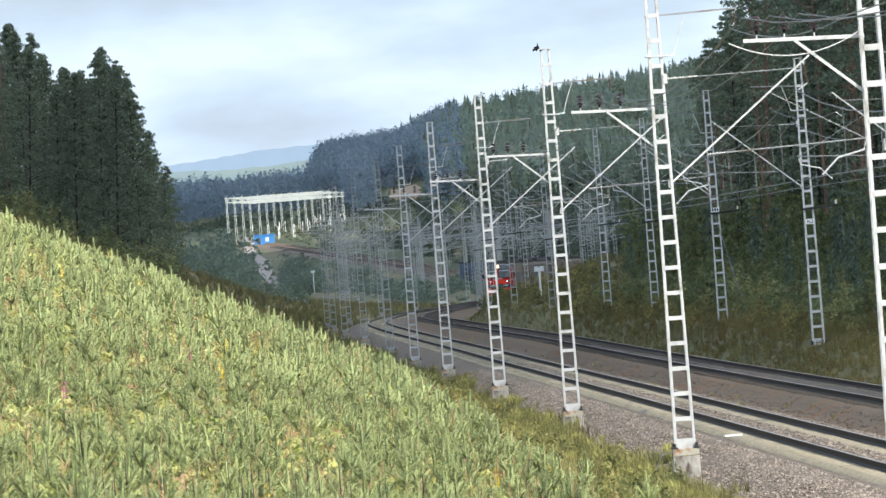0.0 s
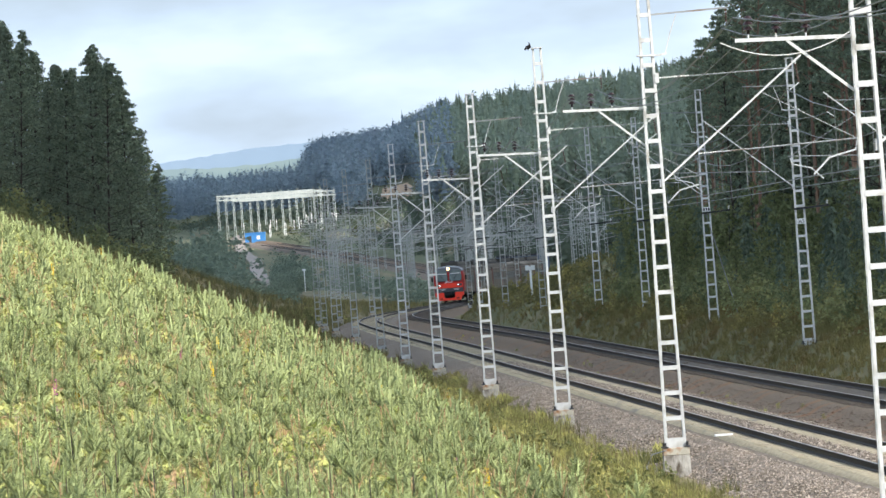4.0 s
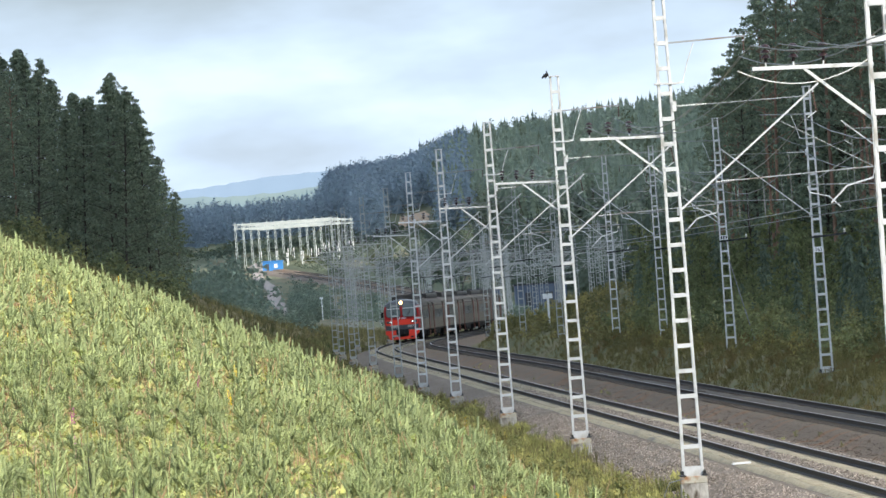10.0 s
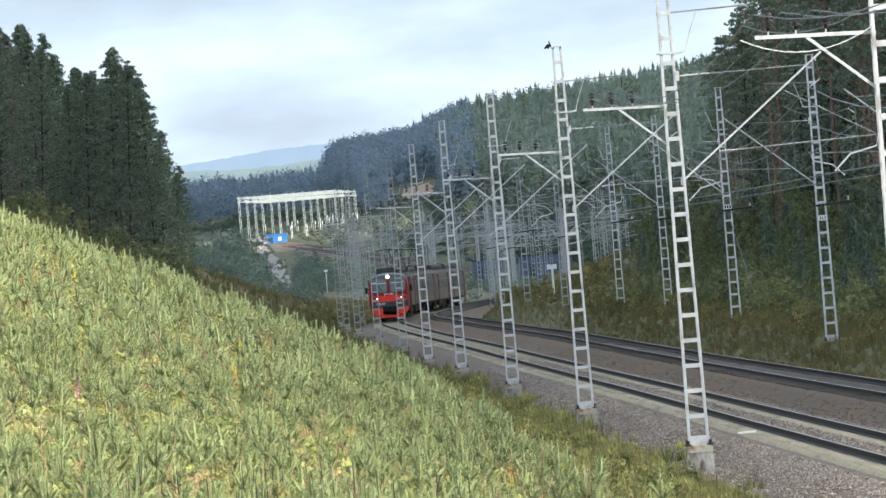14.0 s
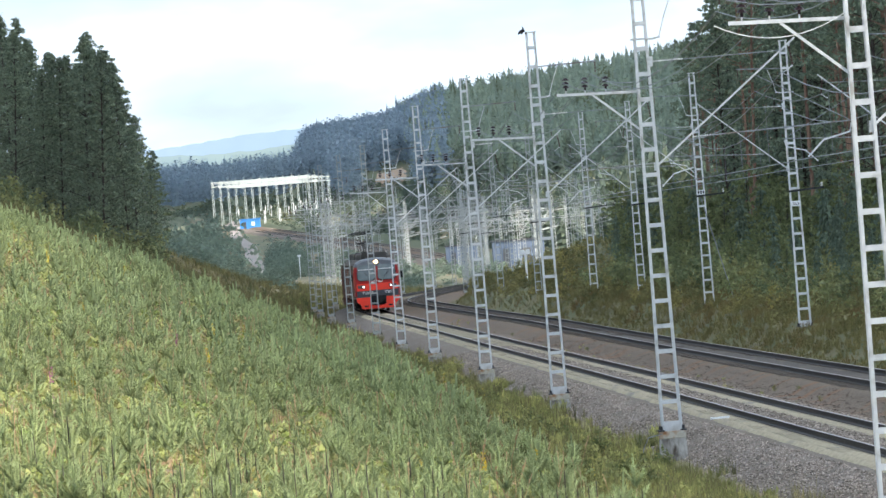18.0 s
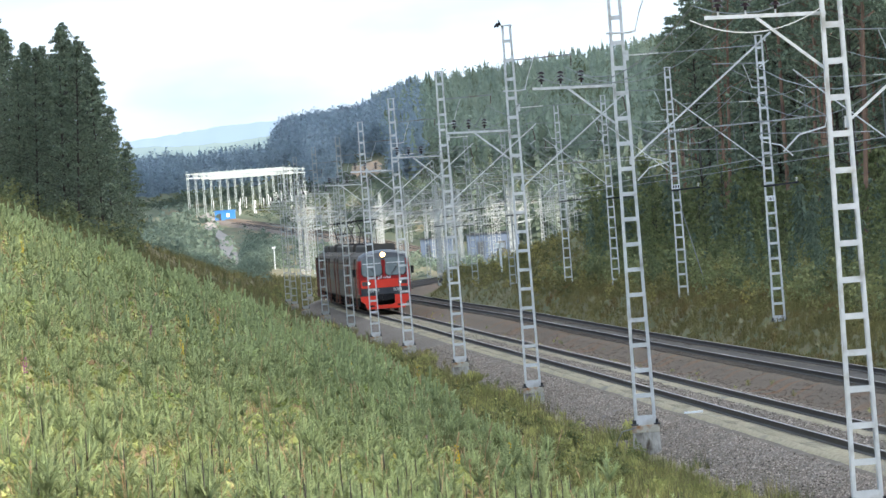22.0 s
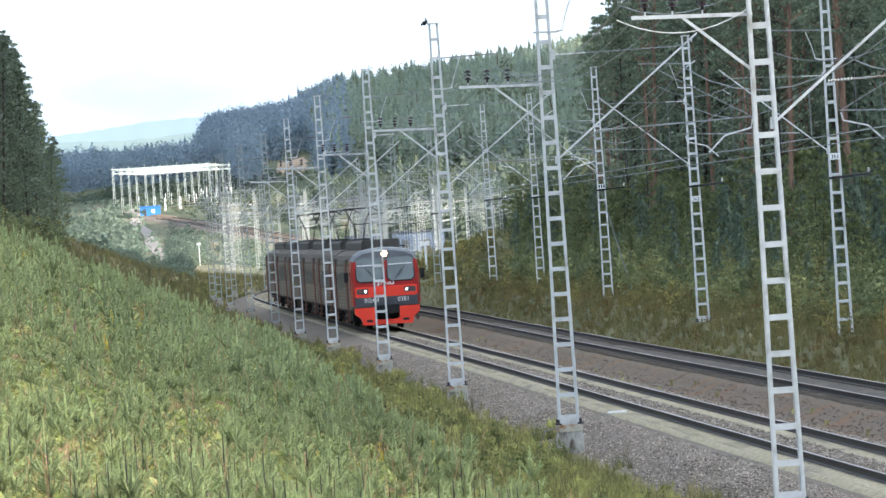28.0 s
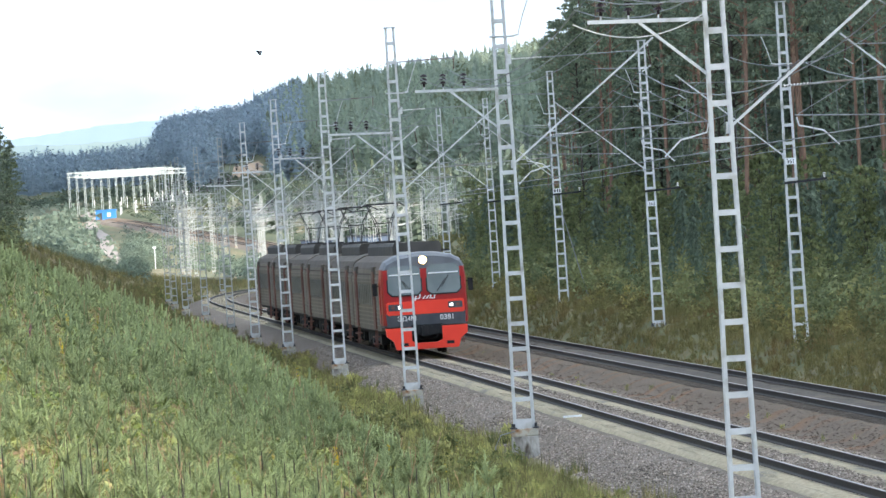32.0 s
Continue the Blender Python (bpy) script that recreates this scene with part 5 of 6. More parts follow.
for _k in range(20):
    _t = Tris()
    _lod = 0 if _k < 8 else 1 if _k < 14 else 2

    def shoot(p, d, ln, r, needles):
        """A bottle-brush shoot: a soft dense brush round a thin twig up to its blunt tip, with needles standing off it."""
        d = d.normalized()
        u = d.orthogonal().normalized()
        w = d.cross(u)
        fresh = _r.uniform(0.3, 0.8)
        sides = (3, 3, 3)[_lod]
        prof = ((0.0, 0.08), (0.35, 0.2), (0.95, 0.16)) if _lod < 2 else ((0.0, 0.12), (0.4, 0.4), (1.0, 0.3))
        rings = [[p + d * ln * f + (u * math.cos(6.283 * i / sides + f) + w * math.sin(6.283 * i / sides + f)) * r * k * _r.uniform(0.8, 1.2) for i in range(sides)] for f, k in prof]
        for (f, _k), g, h in zip(prof, rings, rings[1:]):
            _t.tone = 0.15 + (fresh - 0.15) * min(1.0, f * 1.5)
            for i in range(sides):
                a = 6.283 * (i + 0.5) / sides + f
                _t.out = tuple((u * math.cos(a) + w * math.sin(a) + d * 0.3 + Vector((0, 0, 0.25))).normalized())
                _t.quad(g[i], g[(i + 1) % sides], h[(i + 1) % sides], h[i])
        for i in range(needles):
            f = min(1.0, 0.06 + 0.98 * (i + 0.5) / needles)
            a = i * 2.4 + _r.uniform(-0.3, 0.3)
            side = u * math.cos(a) + w * math.sin(a)
            c = p + d * ln * f
            tan = (d.cross(side) + side * _r.uniform(-0.4, 0.4)) * (0.006, 0.0095, 0.021)[_lod]
            tip = c + side * r * _r.uniform(0.6, 1.1) * (1 - 0.4 * max(0, f - 0.85) / 0.15) + d * (0.02 + 0.05 * _r.random())
            _t.tone = 0.12 + (fresh - 0.05) * min(1.0, f * 1.4) + _r.uniform(-0.08, 0.12)
            _t.out = tuple((side + d * 0.4 + Vector((0, 0, 0.3))).normalized())
            _t.tri(c - tan, c + tan, tip)

    _lean = Vector((_r.uniform(-0.1, 0.1), _r.uniform(-0.1, 0.1), 1))
    _node = _r.uniform(0.38, 0.5)
    _nd = (64, 32, 12)[_lod]
    shoot(_lean * _node * 0.6, _lean, 0.92 - _node * 0.6, 0.105, int(_nd * 1.5))
    for _lvl, _ln, _cnt, _up in ((_node * 0.5, 0.36, _r.randrange(3, 5), 0.75), (_node, 0.33, _r.randrange(4, 7), 1.25)):
        for _i in range(_cnt):
            _a = 6.283 * _i / _cnt + _lvl * 7 + _r.uniform(-0.4, 0.4)
            shoot(_lean * _lvl, Vector((math.cos(_a), math.sin(_a), _up * _r.uniform(0.75, 1.35))), _ln * _r.uniform(0.7, 1.1), 0.1, _nd)
    (SEEDS, SEEDS_MID, SEEDS_FAR)[_lod].append((*_t.arrays()[:2], np.array(_t.w), np.array(_t.n)))
STALKS = []
for _k in range(3):
    _t = Tris()
    _b = Vector((_r.uniform(-0.12, 0.12), _r.uniform(-0.12, 0.12), 0))
    _pts = [Vector((0, 0, 0)), Vector((0, 0, 0.55)) + _b * 0.6, Vector((0, 0, 1.0)) + _b * 2.2]
    for _p, _q in zip(_pts, _pts[1:]):
        for _s in (Vector((0.007, 0, 0)), Vector((0, 0.007, 0))):
            _t.quad(_p - _s, _p + _s, _q + _s * 0.7, _q - _s * 0.7)
    for _i in range(8):
        _p = _pts[1].lerp(_pts[2], _r.uniform(0.5, 1.0))
        _t.tri(_p, _p + Vector((0.012, 0, 0.03)), _p + Vector((_r.uniform(-0.05, 0.05), 0, 0.07)))
    STALKS.append(_t.arrays())


def spots(seed, n, y0, y1, o0, o1, keep=None, q0=-0.088, q1=0.108, power=1.0):
    """Random places beside the line inside the strip of land that is seen."""
    rnd = random.Random(seed)
    out = []
    while n > 0:
        n -= 1
        y = y0 + (y1 - y0) * rnd.random() ** power
        o = rnd.uniform(o0, o1)
        x = axis(y) + o
        if not q0 < x / y < q1 or (keep and rnd.random() > keep(x, y, o)):
            continue
        out.append((x, y, ground_z(x, y), rnd))
    return out


def planted(x, y, o):
    edge = 7.5 + 0.8 * noise.noise((x * 0.2, y * 0.2, 5))
    far = 268 + 26 * noise.noise((x * 0.05, y * 0.05, 9)) + 0.3 * (-o - 16)
    return 1.0 if -o > edge and y < far else 0.0


def seeded(x, y, o):
    gap = noise.noise((x * 0.55, y * 0.3, 6))
    return planted(x, y, o) * (0.06 if gap > 0.2 else 1.0) * (0.9 if y < 128 else 1.0)


def place(sp, s0, s1, variants, q0=0.85, q1=1.2):
    return [(x, y, z, r.uniform(0, 6.28), r.uniform(s0, s1), r.uniform(q0, q1), r.randrange(len(variants))) for x, y, z, r in sp]


_sp = spots(31, 8200, 84, 300, -38, -6, seeded, power=1.3)
_pl = [(x, y, z, a, s, q, k if y < 114 else k % 6) for x, y, z, a, s, q, k in place(_sp, 0.55, 1.2, SEEDS, 0.85, 1.15)]
_near = [p for p in _pl if p[1] < 104][:220]
_rest = [p for p in _pl if p not in set(_near)]
scatter("young_pine_plantation", SEEDS, [p for p in _rest if p[1] < 114], M_SEEDL, "dense knee-high bluish green pine seedlings on the slope", "pine seedlings")
scatter("young_pine_plantation", SEEDS_MID, [p for p in _rest if 114 <= p[1] < 165], M_SEEDL, "knee-high green pine seedlings in loose rows on the slope", "pine seedlings")
scatter("young_pine_plantation", SEEDS_FAR, [p for p in _rest if p[1] >= 165], M_SEEDL, "young pine seedlings further up the slope", "pine seedlings")
_seed_mesh = [tri_mesh("needles", v, f, M_SEEDL, w + 0.05 * (k - 4), out) for k, (v, f, w, out) in enumerate(SEEDS)]
_stem = Builder()
_stem.tube([(0, 0, -0.1), (0, 0, 0.5), (0, 0, 0.95)], [0.02, 0.014, 0.005], 5)
_stem_mesh = _stem.mesh("stem", M_BARK)
for _x, _y, _z, _a, _s, _q, _k in _near:
    _o = thing("pine_seedling", "knee-high young pine with bluish green needles on the slope", "pine seedling", "young pines on the slope",
               at=Matrix.LocRotScale((_x, _y, _z), Euler((0, 0, _a)), (_s, _s, _s * _q)))
    part("needles", _seed_mesh[_k], None, _o)
    part("stem", _stem_mesh, None, _o)
scatter("slope_grass", TUFTS, place(spots(32, 20000, 84, 300, -38, -5.5, planted, power=1.5), 0.14, 0.32, TUFTS), M_GRASS, "fresh green grass between the seedlings", "grass")
HERBS = []
for _k in range(4):
    _t = Tris()
    for _i in range(5):
        _c = Vector((_r.uniform(-0.25, 0.25), _r.uniform(-0.25, 0.25), _r.uniform(0.12, 0.5)))
        leaf_clump(_t, _c, _r.uniform(0.1, 0.2), 12, 0.085, _r, 0.7)
    HERBS.append(_t.arrays())
LOW = []
for _k in range(5):
    _t = Tris()
    for _i in range(3):
        leaf_clump(_t, (_r.uniform(-0.16, 0.16), _r.uniform(-0.16, 0.16), _r.uniform(0.03, 0.16)), _r.uniform(0.1, 0.17), 9, 0.1, _r, 0.6)
    LOW.append(_t.arrays())
scatter("slope_undergrowth", LOW, place(spots(72, 15000, 84, 270, -38, -6, planted, power=1.5), 0.6, 1.3, LOW), M_GRASS, "low fresh green undergrowth between the seedlings", "undergrowth")
scatter("dry_undergrowth", LOW, place(spots(73, 7000, 84, 230, -38, -6, lambda x, y, o: planted(x, y, o) * (noise.noise((x * 0.45, y * 0.2, 33)) > 0.24), power=1.4), 0.6, 1.3, LOW),
        M_STRAW, "reddish dry undergrowth in patches on the slope", "undergrowth")
scatter("slope_herbs", HERBS, place(spots(71, 1500, 84, 200, -38, -6, lambda x, y, o: planted(x, y, o) * (0.1 + 0.9 * (noise.noise((x * 0.5, y * 0.25, 21)) > 0.22)), power=1.4), 0.5, 1.1, HERBS),
        M_HERB, "bright yellow-green leafy herbs among the seedlings", "herbs")
scatter("dry_stalks", STALKS, place(spots(46, 2000, 84, 240, -38, -6, planted, power=1.3), 0.5, 1.05, STALKS), M_STRAW, "thin dry straw stalks standing among the seedlings", "dry grass")
scatter("straw_grass", TUFTS, place(spots(33, 8500, 84, 300, -38, -5.5, lambda x, y, o: planted(x, y, o) * (0.15 + 0.85 * (noise.noise((x * 0.25, y * 0.12, 2)) > 0.1)), power=1.2),
        0.25, 0.55, TUFTS), M_STRAW, "dry straw-coloured grass tufts", "grass")
scatter("trackside_grass", TUFTS, place(spots(34, 13000, 84, 640, -9.5, -3.15, lambda x, y, o: 1.0 if o < -3.9 or noise.noise((x * 0.4, y * 0.25, 12)) > 0.05 else 0.0, power=1.4), 0.25, 0.65, TUFTS), M_BROWNGR, "brown and olive tall grass beside the track", "grass")
scatter("hillside_grass", TUFTS, place(spots(35, 12000, 255, 790, -36, -6, lambda x, y, o: 1 - planted(x, y, o)), 0.5, 1.0, TUFTS), M_BROWNGR, "brown autumn grass on the far hillside", "grass")
BLADES = []
for _k in range(5):
    _t = Tris()
    for _i in range(22):
        _a, _q = _r.uniform(0, 6.28), _r.uniform(0, 0.3)
        _p = Vector((math.cos(_a) * _q, math.sin(_a) * _q, -0.03))
        _h, _ln = _r.uniform(0.3, 1.0), _r.uniform(0.05, 0.35)
        _s = Vector((-math.sin(_a), math.cos(_a), 0)) * 0.016
        _t.tri(_p - _s, _p + _s, _p + Vector((math.cos(_a) * _ln, math.sin(_a) * _ln, _h)))
        _t.tri(_p + Vector((0, 0, _h * 0.5)), _p + Vector((_r.uniform(-0.09, 0.09), _r.uniform(-0.09, 0.09), _h * 0.62)), _p + Vector((_r.uniform(-0.06, 0.06), 0.05, _h * 0.75)))
    BLADES.append(_t.arrays())
scatter("verge_weeds", BLADES, place(spots(50, 5200, 86, 330, -7.6, -2.9, lambda x, y, o: 1.0 if o < -4.1 or noise.noise((x * 0.35, y * 0.2, 15)) > 0.02 + 0.35 * (o + 4.1) else 0.0, power=1.5), 0.3, 0.7, BLADES), M_VERGE, "yellowish green weeds and grass around the mast feet", "weeds")
scatter("trackside_weeds", SHRUBS, place(spots(36, 420, 100, 640, -8.5, -4.4), 0.35, 0.8, SHRUBS), M_WEED, "low olive weeds beside the masts", "weeds")
scatter("bank_grass", TUFTS, place(spots(37, 20000, 150, 700, 8.2, 20, power=1.4), 0.2, 0.45, TUFTS), M_BANKGR, "brown and olive rank grass on the forest side bank", "grass")
scatter("bank_weeds", BLADES, place(spots(51, 6500, 150, 420, 8.0, 17, power=1.3), 0.25, 0.6, BLADES), M_BANKGR, "olive brown weeds on the forest side bank", "weeds")
scatter("bank_shrubs", SHRUBS, place(spots(38, 2800, 150, 780, 12, 27, lambda x, y, o: 0.0 if (y > 540 and o < 17) or (y > 430 and x / y < QB) else 1.0), 0.5, 1.7, SHRUBS), M_SHRUBD, "olive green shrubs below the forest edge", "shrubs")
scatter("bank_yellow_shrubs", SHRUBS, place(spots(39, 800, 170, 620, 9.6, 23), 0.35, 1.25, SHRUBS), M_SHRUBY, "yellowing shrubs on the bank", "shrubs")
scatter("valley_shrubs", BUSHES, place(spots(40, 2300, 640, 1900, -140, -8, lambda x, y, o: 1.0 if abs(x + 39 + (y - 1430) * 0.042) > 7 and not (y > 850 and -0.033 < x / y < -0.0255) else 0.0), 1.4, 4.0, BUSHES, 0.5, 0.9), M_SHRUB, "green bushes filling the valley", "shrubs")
BIG = []
for _k in range(4):
    _t = Tris()
    for _i in range(46):
        _a, _q, _z = _r.uniform(0, 6.28), _r.random() ** 0.5, _r.random()
        leaf_clump(_t, (math.cos(_a) * 0.42 * _q, math.sin(_a) * 0.42 * _q, 0.08 + 0.8 * _z * (1 - 0.45 * _q * _q)), _r.uniform(0.1, 0.17), 10, 0.06, _r, 0.8)
    BIG.append(_t.arrays())
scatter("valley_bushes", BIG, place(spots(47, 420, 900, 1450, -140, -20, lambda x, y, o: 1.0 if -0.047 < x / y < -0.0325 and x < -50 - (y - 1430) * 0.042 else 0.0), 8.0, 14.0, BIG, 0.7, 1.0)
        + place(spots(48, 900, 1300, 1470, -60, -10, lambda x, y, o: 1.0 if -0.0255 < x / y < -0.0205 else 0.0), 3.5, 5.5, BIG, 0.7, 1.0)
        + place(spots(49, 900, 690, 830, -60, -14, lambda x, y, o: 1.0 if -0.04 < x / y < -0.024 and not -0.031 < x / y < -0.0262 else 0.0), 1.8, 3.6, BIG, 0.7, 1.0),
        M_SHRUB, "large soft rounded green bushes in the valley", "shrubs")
scatter("slope_bushes", BUSHES, place(spots(45, 700, 1400, 2350, 9, 90), 2.5, 6.0, BUSHES, 0.5, 0.9), M_MIDWOOD, "green bushes below the ridge", "shrubs")
scatter("forest_floor_shrubs", SHRUBS, place(spots(41, 900, 480, 625, -52, -17, None, -0.09, -0.043), 1.0, 2.6, SHRUBS), M_SHRUBD, "dark undergrowth at the forest foot", "shrubs")
FLOWERS = []
_t = Tris()
for _i in range(26):
    _a, _z = _r.uniform(0, 6.28), _r.uniform(0.45, 1.0)
    _p = Vector((math.cos(_a) * 0.05, math.sin(_a) * 0.05, _z))
    _t.tri(_p, _p + Vector((0.05, 0, 0.02)), _p + Vector((0.0, 0.03, 0.06)))
_t.tri(Vector((-0.01, 0, 0)), Vector((0.01, 0, 0)), Vector((0, 0, 0.6)))
FLOWERS.append(_t.arrays())
scatter("fireweed", FLOWERS, place(spots(42, 70, 90, 240, -36, -8, planted), 0.35, 0.6, FLOWERS), M_PINKFL, "pink fireweed flowers among the seedlings", "flowers")
scatter("yellow_flowers", FLOWERS, place(spots(43, 110, 90, 260, -36, -5, None), 0.4, 0.8, FLOWERS), M_YELFL, "yellow wild flowers among the grass", "flowers")

# loose stones on the ballast shoulder
STONES = []
for _k in range(4):
    _t = Tris()
    _pts = [Vector((sx * _r.uniform(0.7, 1.2), sy * _r.uniform(0.7, 1.2), sz * _r.uniform(0.5, 0.9))) for sx, sy, sz in ((1, 0, 0), (-1, 0, 0), (0, 1, 0), (0, -1, 0), (0, 0, 1), (0, 0, -1))]
    for _a, _b, _c in ((0, 2, 4), (2, 1, 4), (1, 3, 4), (3, 0, 4), (2, 0, 5), (1, 2, 5), (3, 1, 5), (0, 3, 5)):
        _t.tri(_pts[_a], _pts[_b], _pts[_c])
    STONES.append(_t.arrays())


def stones(seed, n, y0, y1, prof, power, flat=1.0):
    rnd = random.Random(seed)
    out = []
    for _ in range(n):
        y = y0 + (y1 - y0) * rnd.random() ** power
        o = rnd.uniform(prof[0][0], prof[-1][0])
        p = beside(y, o, lerp_table(prof, o))
        out.append((p.x, p.y, p.z + 0.01, rnd.uniform(0, 6.28), rnd.uniform(0.02, 0.052), rnd.uniform(0.6, 1.2) * flat, rnd.randrange(4)))
    return out


scatter("ballast_stones", STONES, stones(61, 30000, 92, 300, [(-3.9, -0.92), (-3.2, -0.66), (-2.4, -0.36), (-1.75, -0.25)], 1.5)
        + stones(62, 7000, 92, 300, [(-0.68, -0.18), (-0.5, -0.155), (0.25, -0.155)], 1.5) + stones(65, 5000, 92, 300, [(0.9, -0.245), (1.6, -0.265), (2.3, -0.41)], 1.5), M_STONE, "loose grey ballast stones", "stones")
scatter("ballast_stones", STONES, stones(63, 6500, 95, 330, [(2.2, -0.4), (2.9, -0.39), (3.3, -0.19), (3.8, -0.09), (4.15, -0.085)], 1.5, 0.5), M_BALLAST2, "rusty loose stones between the tracks", "stones")
scatter("ballast_weeds", BLADES, [(p[0], p[1], p[2] - 0.02, p[3], 0.12 + 3 * p[4], p[5], p[6]) for p in stones(64, 90, 100, 420, [(1.7, -0.3), (2.35, -0.5), (3.2, -0.3)], 1.3)], M_VERGE, "sparse small weeds between the tracks", "weeds")


# ---- valley, substation, woods and hills ----
def road():
    b = Builder()
    rings = []
    for k in range(33):
        y = 1260 + k * 24
        x = -39 - (y - 1430) * 0.0425 + 0.7 * math.sin(k * 0.5)
        rings.append([(x + dx, y, ground_z(x + dx, y) + 0.25) for dx in (-1.7, -0.8, 0.8, 1.7)])
    b.loft(rings, close=False, caps=False)
    thing("dirt_road", "pale sandy dirt road climbing the valley side", "road", kind="structure", data=b.mesh("dirt_road", M_ROAD))


road()


def gantry(y, x0, x1, n, h):
    g = thing("substation_portal", "white steel substation portal with lattice beam", "substation portal", "white substation portals")
    z = 21.8
    for k in range(n + 1):
        x = x0 + (x1 - x0) * k / n
        b = Builder()
        for s in (-0.3, 0.3):
            b.beam((x + s, y, z - 6), (x + s * 0.7, y, z + h), 0.13)
        for q in range(8):
            b.beam((x - 0.3, y, z + q * h / 8), (x + 0.3, y, z + (q + 0.9) * h / 8), 0.08)
        part("post", b, M_PORTAL, g)
    for zz in (h, h - 1.3):
        b = Builder()
        b.beam((x0 - 0.5, y, z + zz), (x1 + 0.5, y, z + zz), 0.3)
        part("beam_chord", b, M_PORTAL, g)
    b = Builder()
    m = int((x1 - x0) / 1.2)
    for k in range(m):
        a, c = x0 + (x1 - x0) * k / m, x0 + (x1 - x0) * (k + 1) / m
        b.beam((a, y, z + (h if k % 2 else h - 1.3)), (c, y, z + (h - 1.3 if k % 2 else h)), 0.16)
    part("beam_lattice", b, M_PORTAL, g)
    for k in range(n * 2 + 1):
        x = x0 + (x1 - x0) * k / (n * 2)
        b = Builder()
        b.beam((x, y, z + h), (x, y, z + h + 1.0), 0.12)
        part("spike", b, M_PORTAL, g)
    return g


for _i in range(4):
    _y = 1940 + 20 * _i
    gantry(_y, -66.0 + 1.8 * _i, -36.0 + 1.8 * _i, 3, 9.6)


def hut(name, label, x, y, w, d, h, material, roof_m, pane):
    z = ground_z(x, y)
    r = thing(name, label, "building")
    b = Builder()
    b.box((x, y, z + h / 2 - 0.5), (w, d, h + 1))
    part("wall_shell", b, material, r)
    b = Builder()
    b.loft([[(x + sx * (w / 2 + 0.2), y + sy * (d / 2 + 0.2), zz) for sx, sy in ((-1, -1), (1, -1), (1, 1), (-1, 1))] for zz in (z + h + 0.002, z + h + 0.3)])
    part("roof", b, roof_m, r)
    b = Builder()
    b.box((x + w * 0.15, y - d / 2 - 0.05, z + h * 0.55), (w * 0.16, 0.08, h * 0.4))
    part("window", b, pane, r)
    b = Builder()
    b.box((x - w * 0.25, y - d / 2 - 0.05, z + h * 0.4), (w * 0.12, 0.08, h * 0.75))
    part("door", b, M_GREYP, r)
    return r


hut("blue_cabin", "bright blue container cabin with a white window at the substation", -0.0284 * 1900, 1900, 6.2, 3.0, 2.9, M_BLUE, M_BLUE, M_WHITEST)
hut("trackside_building", "long faded blue building behind the masts", 15.5, 1090, 9.0, 16.0, 5.5, M_BLUE2, M_GREYP, M_SIDEGL)
hut("trackside_building", "faded blue shed behind the masts", 6.0, 1165, 6.0, 8.0, 5.0, M_BLUE2, M_GREYP, M_SIDEGL)


def yard_mast(h, galv, label):
    r = thing("yard_mast", label, "catenary mast", "masts of the distant yard")
    for m in LEG_MESH2:
        part("leg", m, None, r)
    part("lattice", BATTENS_JOINED, None, r)["kind"] = "stuff"
    b = Builder()
    b.beam((-1.6, 0, 9.6), (1.8, 0, 9.7), 0.1)
    b.beam((-1.2, 0, 8.2), (2.6, 0, 8.3), 0.09)
    b.beam((0.2, 0, 7.0), (2.4, 0, 9.4), 0.08)
    b.beam((0.2, 0, 6.4), (3.0, 0, 6.9), 0.08)
    part("bracket", b, M_GALV2, r)
    for k in (-1.3, -0.8, 1.2):
        b = Builder()
        insulator(b, (k, 0, 9.65), 0.45, 0.13, 3)
        part("insulator", b, M_INSUL, r)
    part("foundation", FOUND_MESH, None, r)
    return r


_rnd = random.Random(44)
_ym = None
for _k in range(74):
    _y = 760 + 560 * (_k / 74) + _rnd.uniform(-8, 8)
    _q = _rnd.choice((-0.016, -0.011, -0.004, 0.0, 0.005, 0.009, 0.014, 0.0185, 0.023, 0.0255)) + _rnd.uniform(-0.0015, 0.0015)
    _x = _q * _y
    if -2.2 < _x - axis(_y) < 7.5:
        continue
    _m = Matrix.Translation((_x, _y, ground_z(_x, _y) + 0.4)) @ Matrix.Rotation(_rnd.choice((0.0, 0.1, 3.14)), 4, "Z")
    if _ym is None:
        _ym = yard_mast(11.76, M_GALV2, "grey lattice mast of the distant yard with several arms")
        _ym.matrix_basis = _m
    else:
        copy_thing(_ym, _m)


# far woods
def far_spruce(rnd):
    t = Tris()
    for i in range(9):
        f = i / 9
        z, r = 0.10 + 0.86 * f, 0.15 * (1 - f) ** 0.75 + 0.012
        n = 6 if i < 6 else 4
        for k in range(n):
            a = 6.283 * (k + rnd.uniform(-0.3, 0.3)) / n + i
            w = 6.283 / n * 0.62
            q = r * rnd.uniform(0.7, 1.25)
            t.out = tuple(Vector((math.cos(a) + rnd.gauss(0, 0.1), math.sin(a) + rnd.gauss(0, 0.1), 0.5 + rnd.gauss(0, 0.1))).normalized())
            t.tri((0, 0, z + 0.1), (math.cos(a - w) * q, math.sin(a - w) * q, z - rnd.uniform(0.0, 0.05)), (math.cos(a + w) * q, math.sin(a + w) * q, z - rnd.uniform(0.0, 0.05)))
    t.tri((-0.01, 0, 0.9), (0.01, 0, 0.9), (0, 0, 1.03))
    return t.arrays()


